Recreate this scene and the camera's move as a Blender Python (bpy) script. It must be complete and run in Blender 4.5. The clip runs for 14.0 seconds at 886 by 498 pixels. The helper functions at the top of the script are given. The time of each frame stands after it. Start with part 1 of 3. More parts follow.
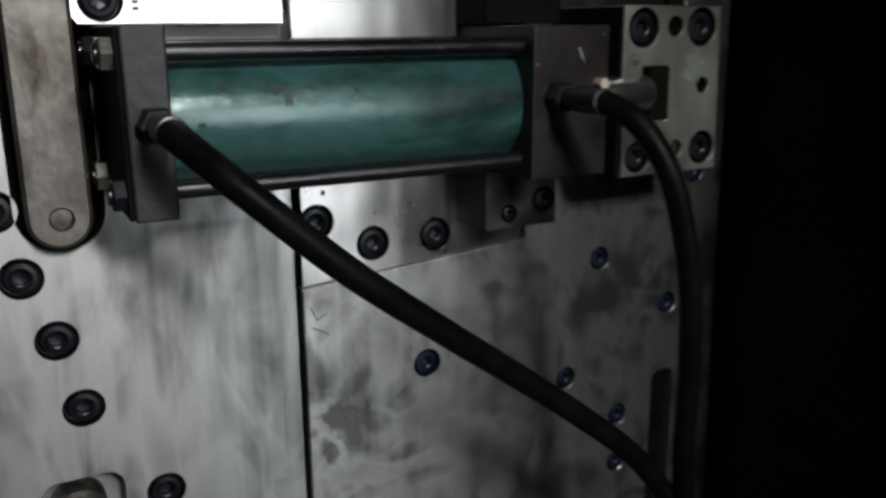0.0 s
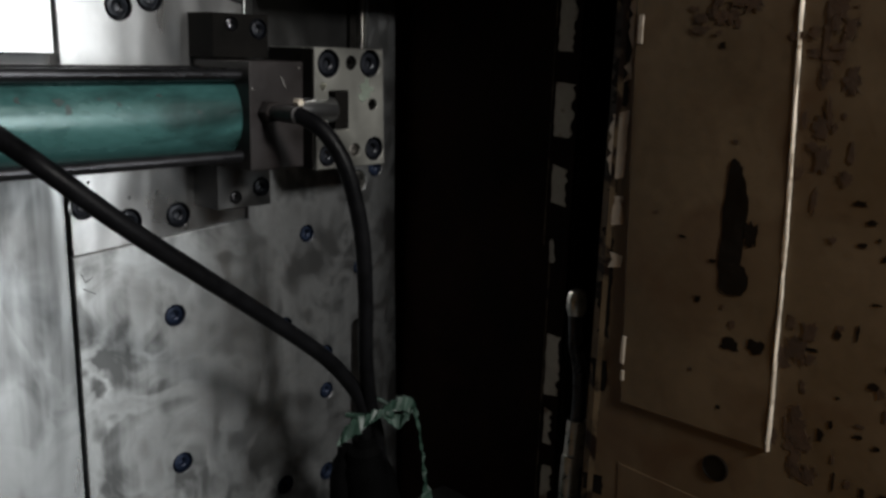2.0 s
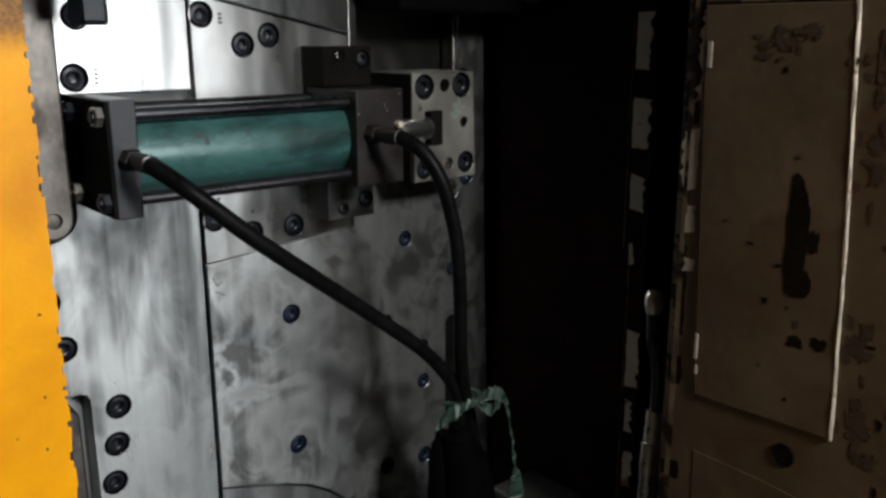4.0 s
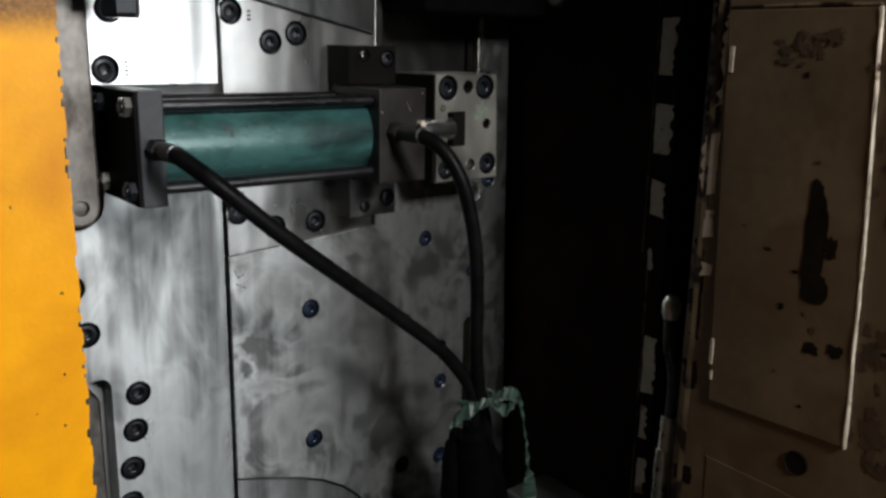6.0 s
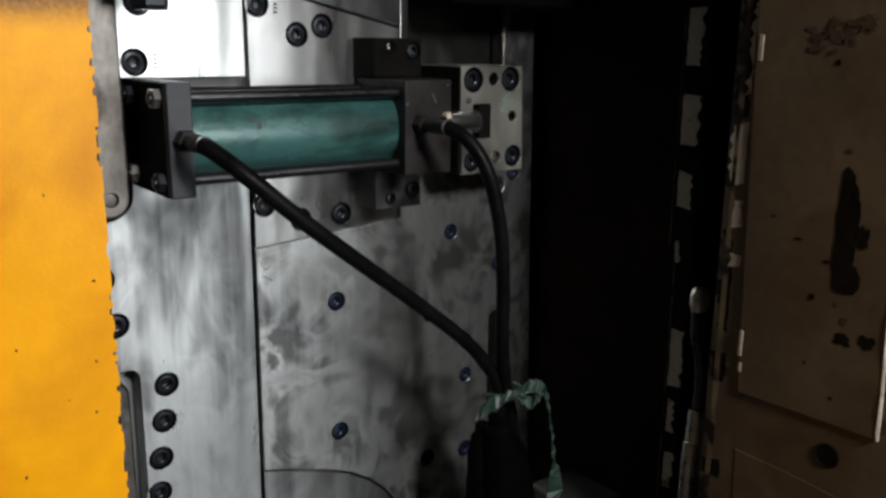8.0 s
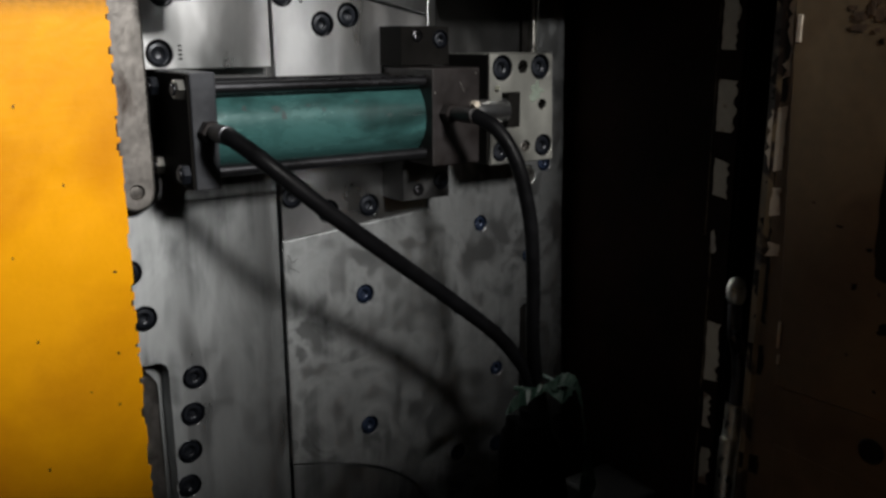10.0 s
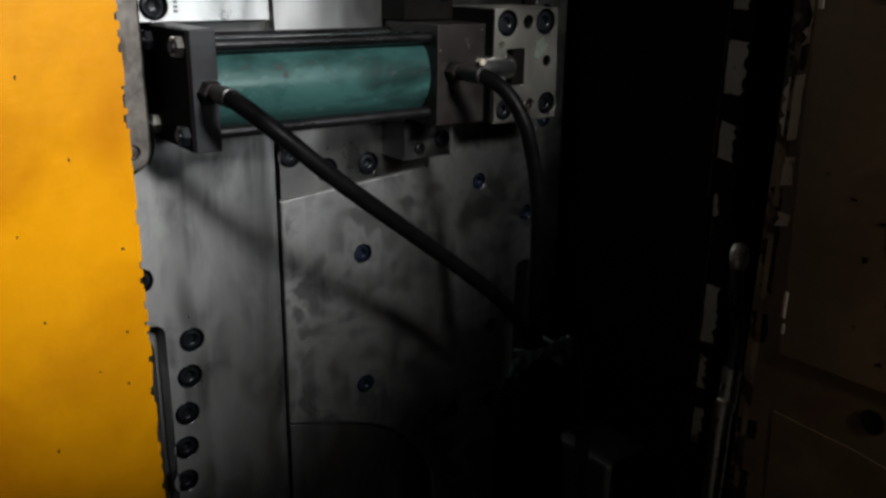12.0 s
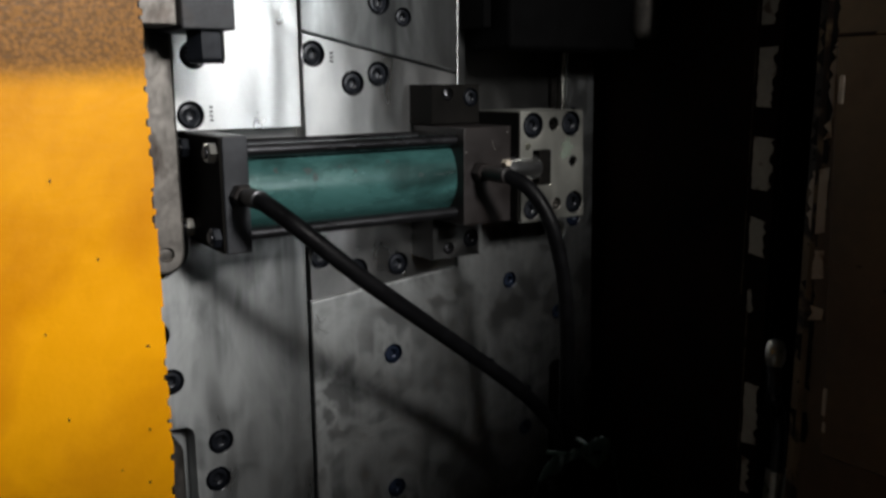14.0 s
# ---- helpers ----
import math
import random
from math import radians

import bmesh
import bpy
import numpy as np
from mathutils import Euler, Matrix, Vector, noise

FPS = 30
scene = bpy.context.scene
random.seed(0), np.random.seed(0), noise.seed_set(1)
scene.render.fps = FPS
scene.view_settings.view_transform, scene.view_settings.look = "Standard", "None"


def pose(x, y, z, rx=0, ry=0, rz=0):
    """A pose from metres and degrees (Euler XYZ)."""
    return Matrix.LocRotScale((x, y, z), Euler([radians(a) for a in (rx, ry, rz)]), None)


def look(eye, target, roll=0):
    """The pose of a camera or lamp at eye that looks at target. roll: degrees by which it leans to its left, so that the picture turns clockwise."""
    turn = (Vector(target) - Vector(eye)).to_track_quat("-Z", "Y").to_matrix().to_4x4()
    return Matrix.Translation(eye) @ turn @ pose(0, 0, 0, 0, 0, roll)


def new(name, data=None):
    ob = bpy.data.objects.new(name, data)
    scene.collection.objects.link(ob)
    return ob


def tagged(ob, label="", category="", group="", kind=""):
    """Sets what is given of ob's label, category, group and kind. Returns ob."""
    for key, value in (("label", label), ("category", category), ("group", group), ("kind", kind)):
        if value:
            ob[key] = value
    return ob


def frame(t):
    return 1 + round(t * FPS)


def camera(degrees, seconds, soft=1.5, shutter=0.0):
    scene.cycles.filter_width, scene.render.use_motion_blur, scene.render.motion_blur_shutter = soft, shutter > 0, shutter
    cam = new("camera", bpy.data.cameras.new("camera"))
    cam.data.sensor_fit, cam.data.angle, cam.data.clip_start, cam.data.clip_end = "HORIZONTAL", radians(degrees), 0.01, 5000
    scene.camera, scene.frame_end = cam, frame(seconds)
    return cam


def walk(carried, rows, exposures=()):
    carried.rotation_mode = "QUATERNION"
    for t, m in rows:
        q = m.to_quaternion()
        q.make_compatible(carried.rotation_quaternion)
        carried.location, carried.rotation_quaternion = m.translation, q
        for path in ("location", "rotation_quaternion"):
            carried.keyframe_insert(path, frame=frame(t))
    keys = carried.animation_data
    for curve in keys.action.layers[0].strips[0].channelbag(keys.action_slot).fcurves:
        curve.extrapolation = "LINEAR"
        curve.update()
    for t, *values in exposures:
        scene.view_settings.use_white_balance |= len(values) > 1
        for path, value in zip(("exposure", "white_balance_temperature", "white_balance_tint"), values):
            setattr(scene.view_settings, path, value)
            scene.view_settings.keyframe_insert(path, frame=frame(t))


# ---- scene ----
cam = camera(54.8, 14.0, soft=2.8, shutter=0.4)
PATH = [
    (0, (-0.233, -0.722, 1.429), (0.672, 0.989, 0.926), -0.4),
    (0.5, (-0.297, -0.83, 1.463), (0.76, 0.779, 0.92), -0.6),
    (1, (-0.316, -0.927, 1.467), (0.786, 0.666, 0.968), -0.5),
    (1.5, (-0.343, -0.99, 1.425), (1.013, 0.407, 0.967), 2.2),
    (2, (-0.4, -0.987, 1.453), (1.007, 0.358, 0.992), 1.8),
    (2.5, (-0.458, -1.007, 1.481), (0.931, 0.36, 1.033), 1.8),
    (3, (-0.478, -1.024, 1.497), (0.832, 0.408, 1.014), 1.0),
    (5.5, (-0.48, -1.091, 1.501), (0.755, 0.411, 1.032), -0.2),
    (6, (-0.479, -1.076, 1.486), (0.735, 0.444, 1.024), 1.1),
    (6.5, (-0.466, -1.065, 1.474), (0.731, 0.464, 0.997), 0.9),
    (7, (-0.475, -1.072, 1.474), (0.732, 0.451, 1.003), 1.0),
    (7.5, (-0.467, -1.08, 1.472), (0.711, 0.47, 1.011), 0.4),
    (8, (-0.484, -1.074, 1.476), (0.69, 0.478, 1.011), 0.7),
    (10.5, (-0.464, -1.061, 1.465), (0.575, 0.579, 0.981), -1.1),
    (11, (-0.496, -1.046, 1.49), (0.344, 0.705, 1.014), -1.7),
    (11.5, (-0.475, -1.018, 1.491), (0.54, 0.598, 0.892), 0.0),
    (12, (-0.483, -1.015, 1.497), (0.654, 0.507, 0.873), 1.0),
    (12.5, (-0.499, -1.028, 1.494), (0.629, 0.528, 0.942), 0.4),
    (13, (-0.485, -1.032, 1.498), (0.638, 0.548, 1.006), -0.0),
    (13.5, (-0.474, -1.032, 1.489), (0.639, 0.561, 1.018), -0.3),
    (14, (-0.47, -1.032, 1.49), (0.618, 0.6, 1.103), -0.4),
]
walk(cam, [(t, look(eye, target, roll)) for t, eye, target, roll in PATH], [(0, -0.5), (1.0, -0.4), (1.8, -0.1), (2.5, 0.0), (8.2, 0.0), (9.2, 0.15), (10.3, 0.5), (11.0, 0.33), (12.0, 0.22), (14, 0.22)])

# ---------- world and light ----------
world = bpy.data.worlds.new("world")
scene.world = world
world.use_nodes = True
world.node_tree.nodes["Background"].inputs[0].default_value = (0.5, 0.6, 0.7, 1)
world.node_tree.nodes["Background"].inputs[1].default_value = 0.002


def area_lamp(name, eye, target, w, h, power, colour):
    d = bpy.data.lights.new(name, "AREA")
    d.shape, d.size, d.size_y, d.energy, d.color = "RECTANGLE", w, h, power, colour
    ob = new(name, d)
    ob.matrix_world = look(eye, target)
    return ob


# the hall's strip light, behind and above the camera
area_lamp("hall_light", (0.0, -2.75, 2.60), (0.0, 0.0, 1.25), 0.36, 0.38, 70, (1.0, 0.98, 0.95))
# unseen panel added far behind, for sheen and fill on the steel
area_lamp("sheen_fill_light", (1.30, -4.6, 1.60), (0.0, 0.0, 1.3), 0.80, 1.8, 46, (0.94, 0.98, 1.0))


# ---------- materials ----------
def material(name, base, rough=0.5, metal=0.0, vary=0.25, scale=8.0, stretch=(1, 1, 1), bump=0.0, bump_scale=120.0,
             rough_vary=0.12, stain=None, stain_scale=5.0, stain_at=(0.55, 0.7), distort=0.0, spec=0.5, detail=4, grain=0.35):
    """A surface with two scales of variation in colour, roughness and relief, and stains if a colour is given."""
    m = bpy.data.materials.new(name)
    m.use_nodes = True
    nt = m.node_tree
    b = nt.nodes["Principled BSDF"]
    b.inputs["Metallic"].default_value = metal
    b.inputs["Specular IOR Level"].default_value = spec
    co = nt.nodes.new("ShaderNodeTexCoord")
    mp = nt.nodes.new("ShaderNodeMapping")
    mp.inputs["Scale"].default_value = stretch
    nt.links.new(co.outputs["Object"], mp.inputs[0])

    def nz(s, detail, dist=0.0):
        n = nt.nodes.new("ShaderNodeTexNoise")
        n.inputs["Scale"].default_value, n.inputs["Detail"].default_value = s, detail
        n.inputs["Distortion"].default_value = dist
        nt.links.new(mp.outputs[0], n.inputs["Vector"])
        return n.outputs["Fac"]

    big, fine = nz(scale, detail, distort), nz(scale * 9, 5)
    mixn = nt.nodes.new("ShaderNodeMath")
    mixn.operation = "MULTIPLY_ADD"
    nt.links.new(fine, mixn.inputs[0])
    mixn.inputs[1].default_value = grain
    nt.links.new(big, mixn.inputs[2])
    ramp = nt.nodes.new("ShaderNodeValToRGB")
    lo = [c * (1 - vary) for c in base]
    hi = [min(1, c * (1 + vary)) for c in base]
    ramp.color_ramp.elements[0].position, ramp.color_ramp.elements[1].position = 0.32 + grain * 0.4, 0.76 + grain * 0.4
    ramp.color_ramp.elements[0].color, ramp.color_ramp.elements[1].color = (*lo, 1), (*hi, 1)
    nt.links.new(mixn.outputs[0], ramp.inputs[0])
    colour = ramp.outputs[0]
    if stain:
        st = nz(stain_scale, 6, 0.4)
        r2 = nt.nodes.new("ShaderNodeValToRGB")
        r2.color_ramp.elements[0].position, r2.color_ramp.elements[1].position = stain_at
        nt.links.new(st, r2.inputs[0])
        mx = nt.nodes.new("ShaderNodeMix")
        mx.data_type = "RGBA"
        nt.links.new(r2.outputs[0], mx.inputs["Factor"])
        nt.links.new(colour, mx.inputs["A"])
        mx.inputs["B"].default_value = (*stain, 1)
        colour = mx.outputs["Result"]
    nt.links.new(colour, b.inputs["Base Color"])
    mr = nt.nodes.new("ShaderNodeMapRange")
    mr.inputs["From Min"].default_value, mr.inputs["From Max"].default_value = 0.35, 0.95
    mr.inputs["To Min"].default_value, mr.inputs["To Max"].default_value = max(0.03, rough - rough_vary), min(1, rough + rough_vary)
    nt.links.new(mixn.outputs[0], mr.inputs["Value"])
    nt.links.new(mr.outputs[0], b.inputs["Roughness"])
    if bump:
        bn = nt.nodes.new("ShaderNodeBump")
        bn.inputs["Strength"].default_value, bn.inputs["Distance"].default_value = bump, 0.002
        nt.links.new(nz(bump_scale, 4), bn.inputs["Height"])
        nt.links.new(bn.outputs[0], b.inputs["Normal"])
    return m


def swirl_steel(name, base, rough, swirl, streak, aniso=0.5, vary=0.3, cloud=9.0, tall=1.0, warp=0.4, detail=1.6):
    """Ground tool steel: vertical grinding streaks and cloudy polishing swirls."""
    m = material(name, base, rough, 1.0, vary, cloud, (1, 1, tall), 0.0, 60, 0.12, distort=warp, detail=detail, grain=0.15)
    nt = m.node_tree
    b = nt.nodes["Principled BSDF"]
    co = nt.nodes.new("ShaderNodeTexCoord")

    def nz(s, stretch, detail, dist):
        mp = nt.nodes.new("ShaderNodeMapping")
        mp.inputs["Scale"].default_value = stretch
        nt.links.new(co.outputs["Object"], mp.inputs[0])
        n = nt.nodes.new("ShaderNodeTexNoise")
        n.inputs["Scale"].default_value, n.inputs["Detail"].default_value, n.inputs["Distortion"].default_value = s, detail, dist
        nt.links.new(mp.outputs[0], n.inputs["Vector"])
        return n.outputs["Fac"]

    heights = ((nz(8, (1, 1, 1), 1.2, 1.0), swirl, 0.024), (nz(20, (1, 1, 0.10), 1, 0.2), streak, 0.004))
    prev = None
    for h, s, d in heights:
        bn = nt.nodes.new("ShaderNodeBump")
        bn.inputs["Strength"].default_value, bn.inputs["Distance"].default_value = s, d
        nt.links.new(h, bn.inputs["Height"])
        if prev:
            nt.links.new(prev, bn.inputs["Normal"])
        prev = bn.outputs[0]
    nt.links.new(prev, b.inputs["Normal"])
    tg = nt.nodes.new("ShaderNodeTangent")
    tg.direction_type, tg.axis = "RADIAL", "Z"
    nt.links.new(tg.outputs[0], b.inputs["Tangent"])
    b.inputs["Anisotropic"].default_value, b.inputs["Anisotropic Rotation"].default_value = aniso, 0.25
    return m


def cloud_steel(name, light, oil, rough, oil_at, streak, aniso, mark=0.5, cloud=6.0, tall=0.8):
    """Hand-polished tool steel: bright clouds under a thin uneven film of oil, curved polishing marks and vertical grinding."""
    m = bpy.data.materials.new(name)
    m.use_nodes = True
    nt = m.node_tree
    b = nt.nodes["Principled BSDF"]
    b.inputs["Metallic"].default_value = 1.0
    co = nt.nodes.new("ShaderNodeTexCoord")

    def nz(s, stretch, detail, dist, kind="FBM"):
        mp = nt.nodes.new("ShaderNodeMapping")
        mp.inputs["Scale"].default_value = stretch
        nt.links.new(co.outputs["Object"], mp.inputs[0])
        n = nt.nodes.new("ShaderNodeTexNoise")
        n.noise_type = kind
        n.inputs["Scale"].default_value, n.inputs["Detail"].default_value, n.inputs["Distortion"].default_value = s, detail, dist
        nt.links.new(mp.outputs[0], n.inputs["Vector"])
        return n.outputs["Fac"]

    def ranged(v, lo, hi, to_lo, to_hi):
        r = nt.nodes.new("ShaderNodeMapRange")
        r.interpolation_type = "SMOOTHSTEP"
        for key, value in zip(("From Min", "From Max", "To Min", "To Max"), (lo, hi, to_lo, to_hi)):
            r.inputs[key].default_value = value
        nt.links.new(v, r.inputs["Value"])
        return r.outputs[0]

    def maths(op, a, c):
        n = nt.nodes.new("ShaderNodeMath")
        n.operation = op
        for i, v in enumerate((a, c)):
            if isinstance(v, float):
                n.inputs[i].default_value = v
            else:
                nt.links.new(v, n.inputs[i])
        return n.outputs[0]

    film_ = ranged(nz(cloud, (1, 1, tall), 3.2, 0.55), oil_at[0], oil_at[1], 0.0, 1.0)
    haze = ranged(nz(cloud * 2.6, (1, 1, tall), 4.0, 1.0), 0.25, 0.75, -0.24, 0.46)
    arcs = ranged(nz(cloud * 0.9, (1, 1, 0.8), 3.0, 1.3), 0.43, 0.57, 0.0, 1.0)
    arcs = maths("MULTIPLY", arcs, maths("SUBTRACT", 1.0, arcs))
    grind = ranged(nz(60, (1, 1, 0.03), 2.0, 0.1), 0.3, 0.7, -0.10, 0.10)
    fac = maths("ADD", maths("ADD", maths("MULTIPLY", film_, 0.62), haze), maths("ADD", maths("MULTIPLY", arcs, mark * 2.4), grind))
    mx = nt.nodes.new("ShaderNodeMix")
    mx.data_type = "RGBA"
    mx.inputs["A"].default_value, mx.inputs["B"].default_value = (*oil, 1), (*light, 1)
    nt.links.new(fac, mx.inputs["Factor"])
    nt.links.new(mx.outputs["Result"], b.inputs["Base Color"])
    nt.links.new(ranged(fac, 0.0, 1.2, rough + 0.14, rough - 0.10), b.inputs["Roughness"])
    prev = None
    for h, st, d in ((nz(7, (1, 1, 0.8), 1.2, 0.8), 0.09, 0.02), (nz(11, (1, 1, 0.12), 1.6, 0.3), streak, 0.006), (nz(160, (1, 1, 0.3), 2, 0), 0.12, 0.0006)):
        bn = nt.nodes.new("ShaderNodeBump")
        bn.inputs["Strength"].default_value, bn.inputs["Distance"].default_value = st, d
        nt.links.new(h, bn.inputs["Height"])
        if prev:
            nt.links.new(prev, bn.inputs["Normal"])
        prev = bn.outputs[0]
    nt.links.new(prev, b.inputs["Normal"])
    tg = nt.nodes.new("ShaderNodeTangent")
    tg.direction_type, tg.axis = "RADIAL", "Z"
    nt.links.new(tg.outputs[0], b.inputs["Tangent"])
    b.inputs["Anisotropic"].default_value, b.inputs["Anisotropic Rotation"].default_value = aniso, 0.25
    return m


M_STEEL = cloud_steel("ground_steel", (0.66, 0.68, 0.685), (0.125, 0.130, 0.132), 0.35, (0.25, 0.70), 0.50, 0.75, 0.20, 6.0, 0.40)
M_STEEL_SWIRL = cloud_steel("swirled_steel", (0.96, 0.99, 0.995), (0.165, 0.170, 0.171), 0.40, (0.30, 0.68), 0.35, 0.45, 0.75, 6.0, 1.0)
M_STEEL_TOP = swirl_steel("bright_steel", (0.79, 0.80, 0.80), 0.37, 0.04, 0.25, 0.75, 0.3, 12, 0.5)
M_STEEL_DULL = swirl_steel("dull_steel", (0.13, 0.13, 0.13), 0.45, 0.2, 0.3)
M_PLATE = swirl_steel("nickel_plate", (0.60, 0.60, 0.55), 0.48, 0.10, 0.2, 0.2, 0.3)
M_BAR = material("cast_bar_steel", (0.21, 0.195, 0.18), 0.46, 0.9, 0.5, 18, (1, 1, 0.6), 0.5, 70, stain=(0.06, 0.045, 0.038), stain_scale=26)
# dark steel, also used where sides, recesses and the gap lie in shade
M_DARK = material("oily_steel_and_shade", (0.006, 0.0055, 0.005), 0.7, 0.0, 0.5, 20, bump=0.3, spec=0.05)
M_BLACK = material("black_oxide", (0.012, 0.014, 0.019), 0.36, 0.4, 0.4, 60, bump=0.15)
M_BLUE = material("blued_steel", (0.016, 0.025, 0.05), 0.36, 0.5, 0.4, 60, bump=0.15)
M_BRIGHT = material("bright_screw_steel", (0.55, 0.54, 0.5), 0.3, 1.0, 0.25, 60, bump=0.1)
M_SLEEVE = material("sooty_rubber", (0.0016, 0.0016, 0.0017), 0.75, 0.0, 0.4, 30, bump=0.3, spec=0.03)
M_CAP = material("painted_cap", (0.036, 0.038, 0.044), 0.45, 0.2, 0.25, 30, bump=0.25, stain=(0.04, 0.035, 0.035), stain_scale=18)
M_HEAD = material("painted_head", (0.0105, 0.0075, 0.007), 0.45, 0.1, 0.3, 25, bump=0.25, stain=(0.020, 0.0165, 0.017), stain_scale=14)
M_TUBE = material("teal_paint", (0.040, 0.115, 0.110), 0.22, 0.2, 0.35, 16, (0.5, 1, 1), 0.2, 110, stain=(0.014, 0.036, 0.034), stain_scale=22, stain_at=(0.52, 0.72), spec=0.9)
M_SCUFF = material("scuffed_teal", (0.016, 0.034, 0.033), 0.5, 0.1, 0.3, 60)
M_RODS = material("tie_rod_steel", (0.06, 0.06, 0.065), 0.3, 0.9, 0.3, 30, (0.3, 1, 1), 0.1)
M_CHROME = material("polished_rod", (0.95, 0.97, 1.0), 0.30, 1.0, 0.08, 20, rough_vary=0.04)
M_RUBBER = material("hose_rubber", (0.004, 0.004, 0.0045), 0.45, 0.0, 0.35, 40, bump=0.2, bump_scale=300, spec=0.08)
M_YELLOW = material("yellow_enamel", (0.93, 0.385, 0.0), 0.38, 0.0, 0.12, 5, (1, 1, 1), 0.12, 170, stain=(0.50, 0.15, 0.0), stain_scale=7, stain_at=(0.46, 0.84), spec=0.3)


def shade_grime_above(m, z, fade, colour, speck):
    """Brown for both shade and oily grime, painted on a sheet above a height (in the mesh's own space), thinning out
    unevenly below it.
    """
    nt = m.node_tree
    b = nt.nodes["Principled BSDF"]
    paint = b.inputs["Base Color"].links[0].from_socket
    co = nt.nodes.new("ShaderNodeTexCoord")
    sep = nt.nodes.new("ShaderNodeSeparateXYZ")
    nt.links.new(co.outputs["Object"], sep.inputs[0])
    n1, n2 = nt.nodes.new("ShaderNodeTexNoise"), nt.nodes.new("ShaderNodeTexNoise")
    n1.inputs["Scale"].default_value, n1.inputs["Detail"].default_value = 11, 5
    n2.inputs["Scale"].default_value, n2.inputs["Detail"].default_value = speck, 3
    nt.links.new(co.outputs["Object"], n1.inputs["Vector"]), nt.links.new(co.outputs["Object"], n2.inputs["Vector"])
    wob = nt.nodes.new("ShaderNodeMath")
    wob.operation = "MULTIPLY_ADD"
    wob.inputs[1].default_value = 0.022
    nt.links.new(n1.outputs["Fac"], wob.inputs[0]), nt.links.new(sep.outputs["Z"], wob.inputs[2])
    mr = nt.nodes.new("ShaderNodeMapRange")
    mr.interpolation_type = "SMOOTHSTEP"
    mr.inputs["From Min"].default_value, mr.inputs["From Max"].default_value = z + 0.011 - fade, z + 0.011 + fade
    mr.inputs["To Max"].default_value = 0.93
    nt.links.new(wob.outputs[0], mr.inputs["Value"])
    grain = nt.nodes.new("ShaderNodeValToRGB")
    grain.color_ramp.elements[0].position, grain.color_ramp.elements[1].position = 0.38, 0.70
    grain.color_ramp.elements[0].color = (*[c * 0.55 for c in colour], 1)
    grain.color_ramp.elements[1].color = (*[min(1, c * 1.7) for c in colour], 1)
    nt.links.new(n2.outputs["Fac"], grain.inputs[0])
    mx = nt.nodes.new("ShaderNodeMix")
    mx.data_type = "RGBA"
    nt.links.new(mr.outputs[0], mx.inputs["Factor"]), nt.links.new(paint, mx.inputs["A"]), nt.links.new(grain.outputs[0], mx.inputs["B"])
    nt.links.new(mx.outputs["Result"], b.inputs["Base Color"])


# the door's dimmer top is browned in the paint: shade together with grime
shade_grime_above(M_YELLOW, 1.497, 0.016, (0.19, 0.080, 0.014), 260)
M_CHIP = material("bare_chip", (0.018, 0.012, 0.008), 0.6, 0.3, 0.5, 80, bump=0.5)
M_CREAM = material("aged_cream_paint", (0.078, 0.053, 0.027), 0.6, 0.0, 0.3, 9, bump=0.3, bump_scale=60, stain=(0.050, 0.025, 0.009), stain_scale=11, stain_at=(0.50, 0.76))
M_CREAM_CHIP = material("chipped_cream_edge", (0.35, 0.30, 0.24), 0.55, 0.0, 0.2, 14, bump=0.4, stain=(0.12, 0.07, 0.04), stain_scale=30, stain_at=(0.56, 0.66))
M_WELD = material("pale_plug_and_lit_edge", (0.62, 0.55, 0.45), 0.45, 0.1, 0.2, 60, bump=0.5, stain=(0.2, 0.13, 0.07), stain_scale=40, stain_at=(0.58, 0.68))
M_GREASE = material("grease", (0.005, 0.004, 0.003), 0.5, 0.0, 0.5, 40, bump=0.4, spec=0.1)
M_EDGE = material("rusty_edge", (0.10, 0.072, 0.042), 0.6, 0.0, 0.3, 20, bump=0.4, stain=(0.010, 0.0045, 0.0025), stain_scale=18, stain_at=(0.46, 0.53), spec=0.2)
M_RUST = material("rust", (0.036, 0.018, 0.007), 0.75, 0.0, 0.4, 40, bump=0.4)
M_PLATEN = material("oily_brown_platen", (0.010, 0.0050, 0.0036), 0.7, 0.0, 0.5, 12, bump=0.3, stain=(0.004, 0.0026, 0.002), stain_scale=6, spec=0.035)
M_RIBBON = material("green_plastic", (0.017, 0.042, 0.029), 0.5, 0.0, 0.3, 40, bump=0.2)
M_GREENMARK = material("green_marker", (0.16, 0.19, 0.155), 0.6, 0.0, 0.3, 90)
M_INK = material("etched_mark", (0.06, 0.06, 0.06), 0.6, 0.3, 0.3, 90)
M_HALL = material("hall_wall_paint", (0.05, 0.052, 0.055), 0.8, 0.0, 0.2, 1.5, bump=0.2, bump_scale=8)
M_FLOOR = material("oily_concrete", (0.07, 0.068, 0.065), 0.6, 0.0, 0.35, 2.5, bump=0.3, bump_scale=12)
M_GREY = material("grey_machine_paint", (0.022, 0.022, 0.021), 0.5, 0.0, 0.25, 14, bump=0.2)


# ---------- mesh helpers ----------
def finish(name, bm, mat, parent=None, label="", smooth=False):
    bmesh.ops.recalc_face_normals(bm, faces=bm.faces)
    me = bpy.data.meshes.new(name)
    bm.to_mesh(me)
    bm.free()
    me.materials.append(mat)
    if smooth:
        me.shade_smooth()
        me.set_sharp_from_angle(angle=radians(38))
    ob = new(name, me)
    if parent:
        ob.parent = parent
    if label:
        ob["label"] = label
    return ob


def part(name, bm, mat, parent, label="", smooth=False):
    return finish(name, bm, mat, parent, label, smooth)


